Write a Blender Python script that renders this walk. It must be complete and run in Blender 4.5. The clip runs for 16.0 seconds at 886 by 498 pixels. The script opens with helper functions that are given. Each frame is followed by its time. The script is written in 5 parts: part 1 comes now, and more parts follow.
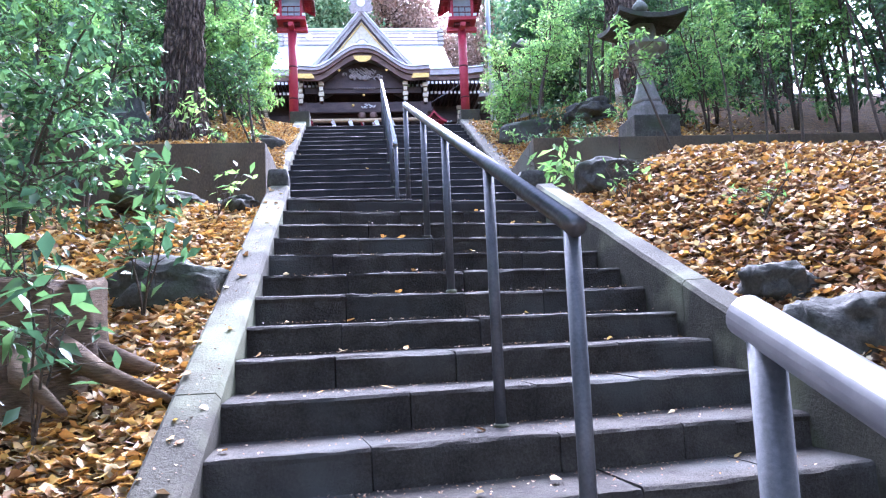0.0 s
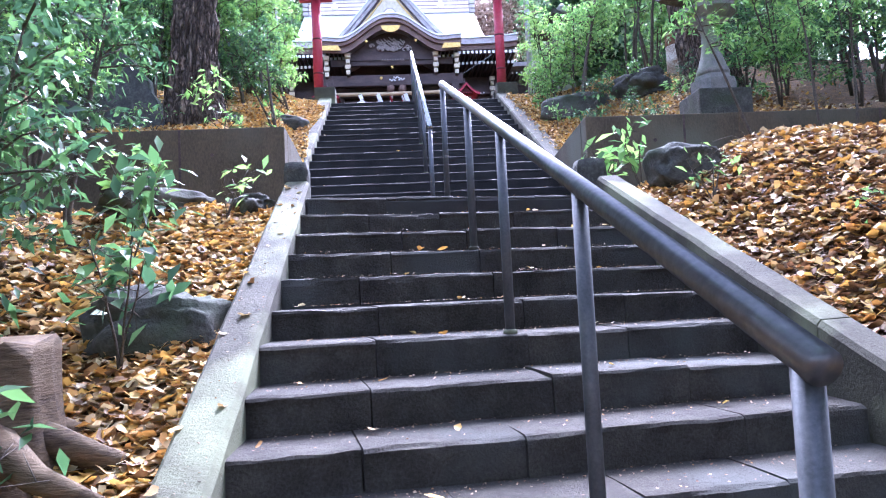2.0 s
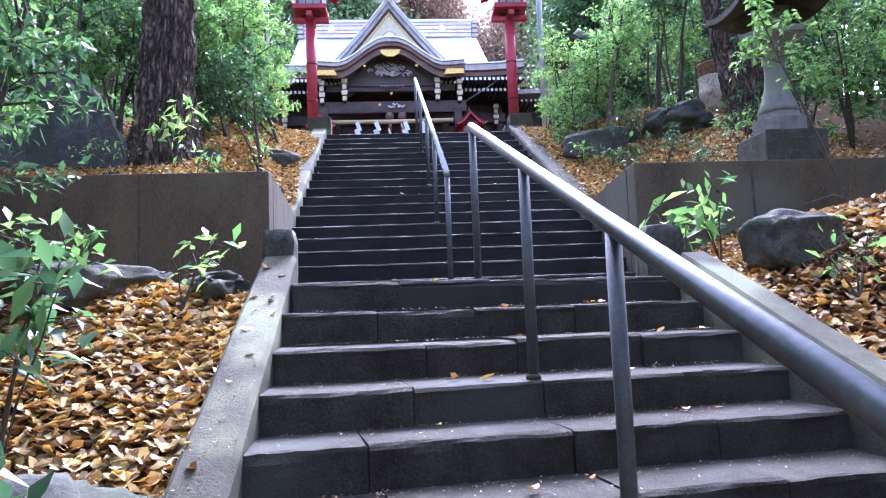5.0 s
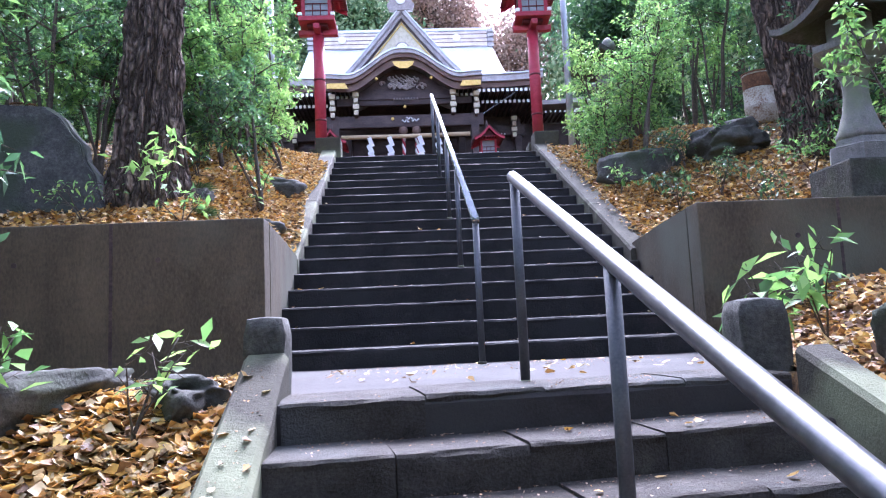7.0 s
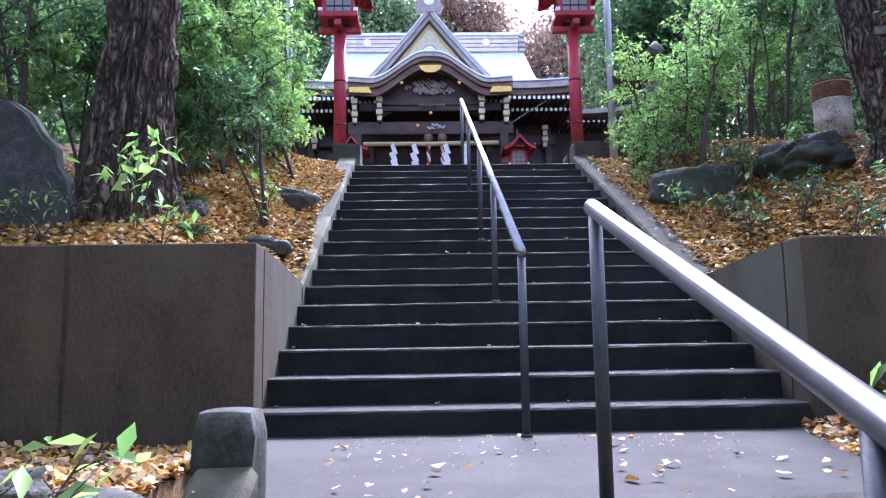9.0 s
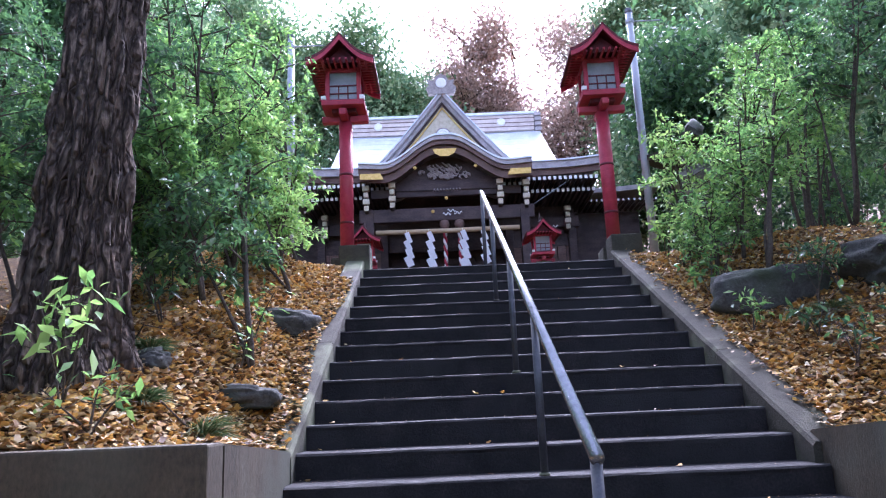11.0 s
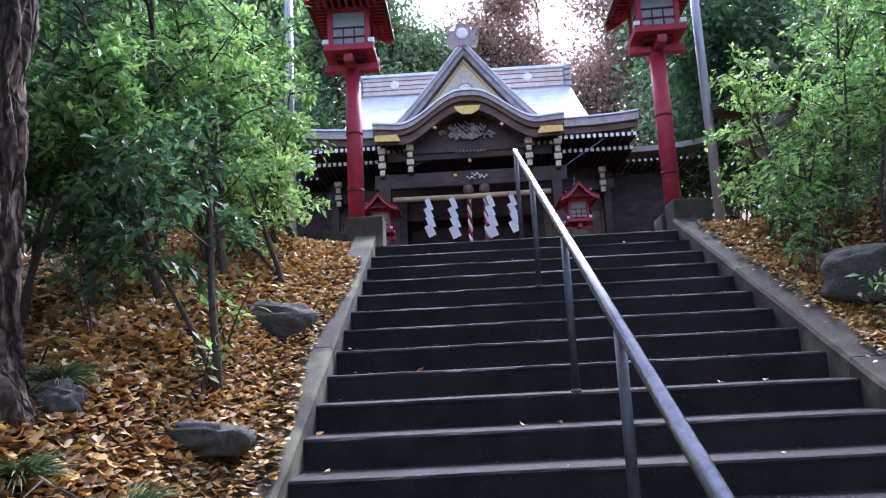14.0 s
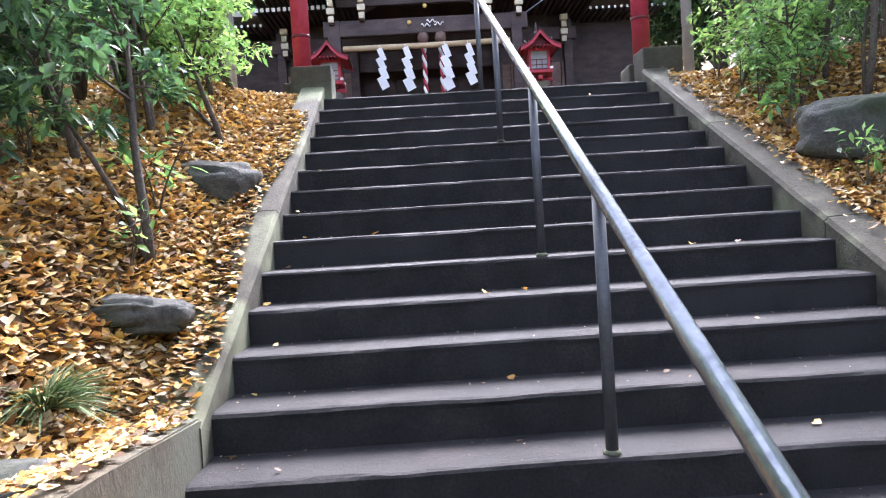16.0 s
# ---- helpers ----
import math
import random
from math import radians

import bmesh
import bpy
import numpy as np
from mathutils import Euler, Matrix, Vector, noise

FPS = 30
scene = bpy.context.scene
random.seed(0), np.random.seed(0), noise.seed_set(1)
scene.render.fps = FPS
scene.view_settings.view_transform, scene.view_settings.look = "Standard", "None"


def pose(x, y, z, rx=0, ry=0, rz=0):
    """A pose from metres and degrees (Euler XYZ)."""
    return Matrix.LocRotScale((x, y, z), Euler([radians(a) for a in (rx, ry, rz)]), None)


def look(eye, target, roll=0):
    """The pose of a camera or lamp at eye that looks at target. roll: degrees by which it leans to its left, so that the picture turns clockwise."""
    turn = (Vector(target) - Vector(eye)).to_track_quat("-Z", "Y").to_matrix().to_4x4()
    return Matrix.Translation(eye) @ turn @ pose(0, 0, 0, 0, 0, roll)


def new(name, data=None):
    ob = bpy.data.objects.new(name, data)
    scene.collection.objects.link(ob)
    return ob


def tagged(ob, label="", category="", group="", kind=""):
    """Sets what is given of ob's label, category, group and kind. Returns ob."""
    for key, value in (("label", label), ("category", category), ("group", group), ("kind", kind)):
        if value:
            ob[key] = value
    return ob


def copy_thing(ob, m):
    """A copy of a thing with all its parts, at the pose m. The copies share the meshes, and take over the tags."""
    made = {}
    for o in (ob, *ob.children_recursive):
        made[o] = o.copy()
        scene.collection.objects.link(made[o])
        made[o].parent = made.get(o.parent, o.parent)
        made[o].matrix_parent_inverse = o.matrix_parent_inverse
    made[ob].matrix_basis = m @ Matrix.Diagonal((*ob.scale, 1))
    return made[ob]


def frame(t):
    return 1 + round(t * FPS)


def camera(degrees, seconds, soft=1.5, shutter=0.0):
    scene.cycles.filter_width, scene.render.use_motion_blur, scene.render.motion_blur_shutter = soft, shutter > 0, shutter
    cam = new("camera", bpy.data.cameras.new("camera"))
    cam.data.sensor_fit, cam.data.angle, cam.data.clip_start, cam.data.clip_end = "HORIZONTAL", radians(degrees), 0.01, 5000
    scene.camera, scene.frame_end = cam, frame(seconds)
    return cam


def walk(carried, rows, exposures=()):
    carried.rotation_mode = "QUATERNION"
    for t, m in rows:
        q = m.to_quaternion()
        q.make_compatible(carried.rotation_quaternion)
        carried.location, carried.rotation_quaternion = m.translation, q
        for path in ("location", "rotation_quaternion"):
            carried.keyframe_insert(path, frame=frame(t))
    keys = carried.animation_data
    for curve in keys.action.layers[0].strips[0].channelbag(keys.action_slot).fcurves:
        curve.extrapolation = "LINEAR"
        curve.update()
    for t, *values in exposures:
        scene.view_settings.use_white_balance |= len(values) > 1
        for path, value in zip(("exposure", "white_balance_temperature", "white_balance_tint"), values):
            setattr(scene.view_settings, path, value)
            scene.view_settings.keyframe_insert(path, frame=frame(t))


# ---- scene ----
cam = camera(62.4, 16.0, 1.15)
PATH = [
    (0, (1.142, -8.551, -1.164), (1.349, -6.575, -0.939), -2.5),
    (0.5, (1.061, -8.316, -1.002), (1.263, -6.339, -0.784), -1.9),
    (1, (1.093, -8.099, -1.007), (1.323, -6.12, -0.836), -1.4),
    (1.5, (1.165, -7.856, -0.855), (1.347, -5.871, -0.697), -2.1),
    (2, (1.127, -7.636, -0.788), (1.251, -5.645, -0.64), -2.7),
    (2.5, (1.088, -7.406, -0.698), (1.166, -5.416, -0.518), -2.8),
    (3, (1.147, -7.137, -0.545), (1.222, -5.148, -0.349), -1.9),
    (3.5, (1.103, -6.902, -0.506), (1.121, -4.917, -0.267), -1.6),
    (5.8, (1.004, -5.855, -0.08), (1.199, -3.874, 0.117), -2.4),
    (6, (1.023, -5.743, -0.05), (1.197, -3.761, 0.153), -2.4),
    (6.5, (1.038, -5.538, 0.091), (1.136, -3.553, 0.311), -2.8),
    (7, (0.994, -5.293, 0.252), (1.103, -3.309, 0.48), -2.6),
    (7.5, (1.009, -5.064, 0.232), (1.145, -3.078, 0.426), -2.4),
    (8, (1.04, -4.802, 0.384), (1.174, -2.818, 0.599), -1.4),
    (8.5, (0.985, -4.496, 0.493), (1.078, -2.509, 0.703), -1.2),
    (9, (0.967, -4.239, 0.551), (1.02, -2.255, 0.802), -0.9),
    (9.5, (1.018, -3.994, 0.729), (1.107, -2.021, 1.05), -0.4),
    (10, (0.974, -3.708, 0.834), (1.045, -1.745, 1.206), -1.2),
    (10.2, (0.955, -3.584, 0.924), (1.013, -1.625, 1.321), -1.7),
    (12.3, (0.963, -2.363, 1.353), (0.941, -0.419, 1.825), -2.1),
    (12.5, (0.982, -2.306, 1.36), (0.97, -0.363, 1.835), -2.4),
    (13, (0.914, -1.993, 1.418), (0.877, -0.045, 1.87), -3.2),
    (13.5, (0.87, -1.795, 1.543), (0.816, 0.162, 1.95), -3.0),
    (14, (0.903, -1.559, 1.624), (0.852, 0.408, 1.981), -2.9),
    (14.5, (0.902, -1.459, 1.687), (0.832, 0.521, 1.957), -3.9),
    (15, (0.876, -1.271, 1.732), (0.81, 0.721, 1.898), -4.5),
    (15.5, (0.885, -1.217, 1.719), (0.882, 0.782, 1.777), -4.0),
    (16, (0.89, -1.177, 1.685), (0.939, 0.822, 1.643), -3.5),
]
walk(cam, [(t, look(eye, target, roll)) for t, eye, target, roll in PATH],
     [(0, 3.3, 5000, 28), (0.5, 3.15, 5000, 28), (1.5, 3.3, 5000, 29), (3.5, 3.1, 5000, 29), (7, 2.95, 5150, 29), (8.5, 2.9, 5200, 28), (9, 2.65, 5150, 29), (9.5, 3.2, 5000, 30), (10.2, 2.8, 5050, 31), (12.5, 2.15, 5200, 32), (14, 2.1, 5250, 30), (15.3, 2.7, 5500, 25), (16, 3.15, 5700, 22)])

# ---- light ----
world = bpy.data.worlds.new("world")
scene.world = world
world.use_nodes = True
wn, wl = world.node_tree.nodes, world.node_tree.links
sky = wn.new("ShaderNodeTexSky")
sky.sky_type = "NISHITA"
sky.sun_disc = False
sky.sun_elevation, sky.sun_rotation = radians(45), radians(14)
sky.air_density, sky.dust_density, sky.ozone_density = 1.0, 4.0, 1.0
soft_sky = wn.new("ShaderNodeHueSaturation")
soft_sky.inputs["Saturation"].default_value = 0.5
wl.new(sky.outputs[0], soft_sky.inputs["Color"])
wl.new(soft_sky.outputs[0], wn["Background"].inputs["Color"])
wn["Background"].inputs["Strength"].default_value = 0.15
sun_data = bpy.data.lights.new("sun", "SUN")
sun_data.energy, sun_data.angle, sun_data.color = 2.8, radians(38), (1.0, 0.96, 0.9)
sun = new("sun", sun_data)
sun.matrix_world = look((2.5, 10, 11), (0, 0, 1))

# ---- materials ----


def material(name, colors, scale=6.0, rough=0.8, bump=0.4, fine=60.0, metal=0.0, spec=0.3, stain=None, stretch=(1, 1, 1), island=False, rand=0.0, thin=0.0):
    """A surface with grain at two scales. colors: two or more, dark to light; stain: a third colour in large blots."""
    m = bpy.data.materials.new(name)
    m.use_nodes = True
    n, l = m.node_tree.nodes, m.node_tree.links
    b = n["Principled BSDF"]
    co = n.new("ShaderNodeNewGeometry")
    mp = n.new("ShaderNodeMapping")
    mp.inputs["Scale"].default_value = stretch
    l.new(co.outputs["Position"], mp.inputs["Vector"])
    big, small = n.new("ShaderNodeTexNoise"), n.new("ShaderNodeTexNoise")
    for t, s in ((big, scale), (small, fine)):
        t.inputs["Scale"].default_value, t.inputs["Detail"].default_value = s, 6
        t.inputs["Roughness"].default_value = 0.65
        l.new(mp.outputs[0], t.inputs["Vector"])
    add = n.new("ShaderNodeMath")
    add.operation = "MULTIPLY_ADD"
    add.inputs[1].default_value = 0.45
    l.new(small.outputs[0], add.inputs[0])
    half = n.new("ShaderNodeMath")
    half.operation = "MULTIPLY"
    half.inputs[1].default_value = 0.55
    l.new(big.outputs[0], half.inputs[0])
    l.new(half.outputs[0], add.inputs[2])
    value = add.outputs[0]
    ramp = n.new("ShaderNodeValToRGB")
    el = ramp.color_ramp.elements
    lo, hi = (0.0, 1.0) if island else (0.36, 0.64)
    for i, c in enumerate(colors):
        p = lo + (hi - lo) * i / (len(colors) - 1)
        e = el[i] if i < 2 else el.new(p)
        e.position, e.color = p, (*c, 1)
    for i, e in enumerate(sorted(el, key=lambda e: e.position)):
        e.color = (*colors[min(i, len(colors) - 1)], 1)
    if island:
        l.new(co.outputs["Random Per Island"], ramp.inputs[0])
    else:
        l.new(value, ramp.inputs[0])
    col = ramp.outputs[0]
    if stain:
        blot = n.new("ShaderNodeTexNoise")
        blot.inputs["Scale"].default_value, blot.inputs["Detail"].default_value = scale * 0.35, 8
        l.new(co.outputs["Position"], blot.inputs["Vector"])
        br = n.new("ShaderNodeValToRGB")
        br.color_ramp.elements[0].position, br.color_ramp.elements[1].position = 0.5, 0.66
        l.new(blot.outputs[0], br.inputs[0])
        mx = n.new("ShaderNodeMixRGB")
        mx.inputs[2].default_value = (*stain, 1)
        l.new(br.outputs[0], mx.inputs[0])
        l.new(col, mx.inputs[1])
        col = mx.outputs[0]
    if rand:
        oi, hs = n.new("ShaderNodeObjectInfo"), n.new("ShaderNodeHueSaturation")
        mr = n.new("ShaderNodeMapRange")
        mr.inputs["To Min"].default_value, mr.inputs["To Max"].default_value = 1 - rand, 1 + rand
        l.new(oi.outputs["Random"], mr.inputs["Value"])
        l.new(mr.outputs[0], hs.inputs["Value"])
        l.new(col, hs.inputs["Color"])
        col = hs.outputs[0]
    l.new(col, b.inputs["Base Color"])
    b.inputs["Roughness"].default_value, b.inputs["Metallic"].default_value = rough, metal
    b.inputs["Specular IOR Level"].default_value = spec
    if bump:
        bp = n.new("ShaderNodeBump")
        bp.inputs["Strength"].default_value, bp.inputs["Distance"].default_value = bump, 0.02
        l.new(value, bp.inputs["Height"])
        l.new(bp.outputs[0], b.inputs["Normal"])
    if thin:
        tr, ms = n.new("ShaderNodeBsdfTranslucent"), n.new("ShaderNodeMixShader")
        ms.inputs[0].default_value = thin
        l.new(col, tr.inputs["Color"])
        l.new(b.outputs[0], ms.inputs[1])
        l.new(tr.outputs[0], ms.inputs[2])
        l.new(ms.outputs[0], n["Material Output"].inputs["Surface"])
    return m


STONE = material("step_stone", [(0.019, 0.015, 0.013), (0.040, 0.035, 0.028), (0.070, 0.062, 0.049)], 5, 0.88, 1.0, 90, spec=0.2, stain=(0.06, 0.06, 0.053), rand=0.14)
DARK_CONCRETE = material("step_concrete", [(0.011, 0.010, 0.010), (0.018, 0.017, 0.016), (0.032, 0.027, 0.025)], 4, 0.8, 0.5, 70, spec=0.18, stain=(0.024, 0.023, 0.022), rand=0.08)
LANDING = material("landing_concrete", [(0.016, 0.013, 0.011), (0.026, 0.022, 0.020), (0.037, 0.032, 0.026)], 3, 0.85, 0.3, 80, stain=(0.045, 0.044, 0.038))
CURB = material("curb_concrete", [(0.030, 0.027, 0.017), (0.049, 0.045, 0.030), (0.069, 0.062, 0.043)], 4, 0.9, 0.7, 70, stain=(0.16, 0.17, 0.1))
WALL = material("wall_concrete", [(0.043, 0.035, 0.022), (0.079, 0.063, 0.040), (0.116, 0.093, 0.058)], 2.2, 0.9, 0.5, 55, stain=(0.1, 0.1, 0.07), stretch=(1, 1, 0.5))
ROCK = material("rock", [(0.025, 0.026, 0.020), (0.053, 0.052, 0.043), (0.091, 0.089, 0.076)], 7, 0.9, 1.0, 40, stain=(0.04, 0.05, 0.027))
ROCK_DARK = material("dark_slab", [(0.025, 0.026, 0.024), (0.055, 0.055, 0.05), (0.1, 0.1, 0.09)], 7, 0.9, 1.0, 40, stain=(0.04, 0.05, 0.03))
GRANITE = material("lantern_stone", [(0.089, 0.089, 0.080), (0.166, 0.162, 0.147), (0.230, 0.223, 0.204)], 8, 0.9, 0.7, 90, stain=(0.14, 0.16, 0.1))
SOIL = material("leaf_soil", [(0.035, 0.022, 0.012), (0.1, 0.06, 0.025), (0.22, 0.12, 0.035)], 14, 0.95, 1.0, 60)
LITTER = material("fallen_leaves", [(0.083, 0.043, 0.017), (0.186, 0.095, 0.033), (0.388, 0.197, 0.042), (0.556, 0.311, 0.061), (0.610, 0.415, 0.108), (0.461, 0.311, 0.141), (0.628, 0.527, 0.300), (0.139, 0.076, 0.033)], 30, 0.6, 0.2, 90, island=True, spec=0.4, thin=0.2)
LITTER_BROWN = material("fallen_leaves_brown", [(0.065, 0.035, 0.021), (0.129, 0.065, 0.034), (0.221, 0.113, 0.051), (0.386, 0.192, 0.051), (0.276, 0.175, 0.102), (0.506, 0.367, 0.229), (0.102, 0.057, 0.038)], 30, 0.6, 0.2, 90, island=True, spec=0.4, thin=0.2)
BARK = material("bark", [(0.050, 0.035, 0.025), (0.158, 0.114, 0.080), (0.288, 0.214, 0.156)], 22, 0.95, 1.0, 70, stretch=(1, 1, 0.25))
TWIG = material("twig", [(0.04, 0.032, 0.024), (0.1, 0.08, 0.058)], 20, 0.9, 0.5, 80)
DEADWOOD = material("dead_wood", [(0.038, 0.024, 0.014), (0.101, 0.069, 0.039), (0.160, 0.114, 0.069)], 6, 0.9, 1.0, 60, stretch=(0.35, 0.35, 2.2))
# dark evergreen leaves, with the banks' shade also put into their colour
LEAF_DARK = material("leaf_dark", [(0.029, 0.066, 0.036), (0.051, 0.114, 0.045), (0.080, 0.168, 0.056), (0.109, 0.204, 0.065)], 30, 0.38, 0.0, 90, island=True, spec=0.5, thin=0.55)
LEAF = material("leaf_green", [(0.075, 0.164, 0.055), (0.126, 0.259, 0.066), (0.199, 0.367, 0.092), (0.282, 0.449, 0.110)], 30, 0.42, 0.0, 90, island=True, spec=0.5, thin=0.55)
LEAF_YELLOW = material("leaf_yellow_green", [(0.133, 0.276, 0.073), (0.242, 0.414, 0.098), (0.362, 0.518, 0.146)], 30, 0.45, 0.0, 90, island=True, spec=0.45, thin=0.55)
# the two far foliage colours are paled: distance haze put into the colour
LEAF_FAR_HAZED = material("leaf_far_green_hazed", [(0.108, 0.207, 0.103), (0.216, 0.331, 0.158), (0.389, 0.476, 0.247)], 3, 0.7, 0.0, 20, island=True, thin=0.3)
LEAF_BARE_HAZED = material("leaf_far_russet_hazed", [(0.287, 0.204, 0.156), (0.460, 0.329, 0.250), (0.604, 0.469, 0.375)], 3, 0.8, 0.0, 20, island=True, thin=0.3)
GRASS = material("sedge_grass", [(0.04, 0.08, 0.025), (0.09, 0.15, 0.05), (0.2, 0.2, 0.09)], 30, 0.6, 0.0, 60, island=True, thin=0.2)
RAIL = material("rail_steel", [(0.05, 0.05, 0.054), (0.075, 0.075, 0.08), (0.11, 0.11, 0.112)], 5, 0.32, 0.0, 40, metal=0.45, spec=1.0)
RAIL_BRIGHT = material("worn_steel", [(0.2, 0.2, 0.2), (0.3, 0.3, 0.295), (0.4, 0.395, 0.38)], 5, 0.27, 0.05, 40, metal=0.8, spec=0.8)
POST = material("rail_post_paint", [(0.045, 0.048, 0.054), (0.072, 0.075, 0.081), (0.102, 0.102, 0.105)], 8, 0.45, 0.1, 120, metal=0.3, spec=0.5)
RED = material("vermilion_paint", [(0.235, 0.019, 0.032), (0.343, 0.027, 0.048), (0.407, 0.047, 0.064)], 6, 0.5, 0.15, 60, stain=(0.3, 0.04, 0.04))
RED_DARK = material("dark_red_paint", [(0.077, 0.008, 0.011), (0.121, 0.014, 0.017)], 6, 0.55, 0.15, 60)
WHITE = material("white_paint", [(0.7, 0.69, 0.66), (0.82, 0.81, 0.78)], 9, 0.7, 0.1, 60)
CREAM = material("cream_paint", [(0.42, 0.37, 0.25), (0.56, 0.5, 0.36), (0.66, 0.6, 0.46)], 12, 0.7, 0.2, 70)
PAPER = material("white_paper", [(0.82, 0.82, 0.82), (0.9, 0.9, 0.9)], 9, 0.8, 0.05, 60, thin=0.25)
LAMP_PANE = material("lamp_paper", [(0.208, 0.221, 0.234), (0.299, 0.312, 0.325)], 9, 0.4, 0.05, 60)
DARK_WOOD = material("dark_wood", [(0.024, 0.017, 0.016), (0.054, 0.036, 0.032), (0.096, 0.066, 0.055)], 5, 0.6, 0.4, 50, stretch=(0.4, 1, 1))
BROWN_WOOD = material("brown_wood", [(0.09, 0.055, 0.042), (0.15, 0.095, 0.075), (0.21, 0.14, 0.11)], 5, 0.65, 0.4, 50, stretch=(0.4, 1, 1))
PALE_WOOD = material("pale_wood", [(0.32, 0.23, 0.13), (0.45, 0.34, 0.2), (0.55, 0.43, 0.27)], 5, 0.65, 0.3, 50, stretch=(0.3, 1, 1))
GOLD = material("gilt_panel", [(0.42, 0.27, 0.06), (0.62, 0.42, 0.11), (0.72, 0.53, 0.2)], 12, 0.45, 0.3, 50, metal=0.35)
COPPER = material("roof_sheet", [(0.52, 0.559, 0.598), (0.65, 0.689, 0.715), (0.78, 0.806, 0.819)], 2.5, 0.42, 0.2, 30, metal=0.25)
ROOF_EDGE = material("roof_edge", [(0.26, 0.234, 0.227), (0.39, 0.358, 0.345), (0.494, 0.455, 0.442)], 5, 0.55, 0.3, 50)
RIDGE = material("ridge_boards", [(0.483, 0.402, 0.345), (0.632, 0.54, 0.471), (0.736, 0.655, 0.575)], 4, 0.6, 0.3, 40)
CARVING = material("carved_wood", [(0.2, 0.17, 0.16), (0.32, 0.28, 0.26), (0.42, 0.38, 0.35)], 14, 0.75, 0.6, 50)
POLE = material("galvanised_pole", [(0.27, 0.29, 0.3), (0.36, 0.38, 0.39)], 4, 0.5, 0.1, 60, metal=0.4)
RUST_DARK = material("rust_brown", [(0.05, 0.028, 0.018), (0.13, 0.06, 0.03), (0.24, 0.12, 0.06)], 9, 0.85, 0.6, 50)
RUST = material("rusty_drum", [(0.2, 0.1, 0.055), (0.5, 0.45, 0.38), (0.66, 0.62, 0.56)], 5, 0.7, 0.3, 40)
PLASTER = material("far_plaster", [(0.5, 0.48, 0.44), (0.62, 0.6, 0.56)], 3, 0.85, 0.2, 40)

# furrowed bark: long plates between dark cracks, whose shade is put into the colour
bark_nodes, bark_links = BARK.node_tree.nodes, BARK.node_tree.links
bark_geo = bark_nodes.new("ShaderNodeNewGeometry")
bark_map = bark_nodes.new("ShaderNodeMapping")
bark_map.inputs["Scale"].default_value = (17, 17, 3.4)
bark_warp = bark_nodes.new("ShaderNodeTexNoise")
bark_warp.inputs["Scale"].default_value = 6.0
bark_mix = bark_nodes.new("ShaderNodeVectorMath")
bark_mix.operation = "MULTIPLY_ADD"
bark_mix.inputs[1].default_value = (1.6, 1.6, 1.6)
bark_cells = bark_nodes.new("ShaderNodeTexVoronoi")
bark_cells.feature = "DISTANCE_TO_EDGE"
bark_cells.inputs["Scale"].default_value = 1.0
bark_links.new(bark_geo.outputs["Position"], bark_map.inputs["Vector"])
bark_links.new(bark_geo.outputs["Position"], bark_warp.inputs["Vector"])
bark_links.new(bark_warp.outputs["Color"], bark_mix.inputs[0])
bark_links.new(bark_map.outputs[0], bark_mix.inputs[2])
bark_links.new(bark_mix.outputs[0], bark_cells.inputs["Vector"])
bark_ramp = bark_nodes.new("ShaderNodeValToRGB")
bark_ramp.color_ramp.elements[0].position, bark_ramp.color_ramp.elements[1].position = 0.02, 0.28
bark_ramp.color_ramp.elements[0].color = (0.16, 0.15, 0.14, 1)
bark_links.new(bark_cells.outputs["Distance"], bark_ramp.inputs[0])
bark_crack_shade = bark_nodes.new("ShaderNodeMixRGB")
bark_crack_shade.blend_type = "MULTIPLY"
bark_crack_shade.inputs[0].default_value = 0.9
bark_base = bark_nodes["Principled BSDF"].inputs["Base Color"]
bark_links.new(bark_base.links[0].from_socket, bark_crack_shade.inputs[1])
bark_links.new(bark_ramp.outputs[0], bark_crack_shade.inputs[2])
bark_links.new(bark_crack_shade.outputs[0], bark_base)
bark_bump = bark_nodes.new("ShaderNodeBump")
bark_bump.inputs["Strength"].default_value, bark_bump.inputs["Distance"].default_value = 1.0, 0.05
bark_normal = bark_nodes["Principled BSDF"].inputs["Normal"]
bark_links.new(bark_ramp.outputs[0], bark_bump.inputs["Height"])
bark_links.new(bark_normal.links[0].from_socket, bark_bump.inputs["Normal"])
bark_links.new(bark_bump.outputs[0], bark_normal)

# ---- building helpers ----
rng = np.random.default_rng(7)


def empty(name, label, category, group="", at=(0, 0, 0), kind=""):
    ob = new(name)
    ob.location = at
    return tagged(ob, label, category, group, kind)


def mesh_of(name, verts, faces, mat, smooth=False):
    me = bpy.data.meshes.new(name)
    me.from_pydata([tuple(v) for v in verts], [], faces)
    me.materials.append(mat)
    if smooth:
        me.polygons.foreach_set("use_smooth", [True] * len(me.polygons))
    return me


def part(name, bm, mat, parent=None, label="", smooth=False):
    """Links a bmesh as one mesh object under a thing or a part."""
    me = bpy.data.meshes.new(name)
    bmesh.ops.recalc_face_normals(bm, faces=bm.faces)
    bm.to_mesh(me)
    bm.free()
    me.materials.append(mat)
    if smooth:
        me.polygons.foreach_set("use_smooth", [True] * len(me.polygons))
    ob = new(name, me)
    if parent:
        ob.parent = parent
    if label:
        ob["label"] = label
    return ob


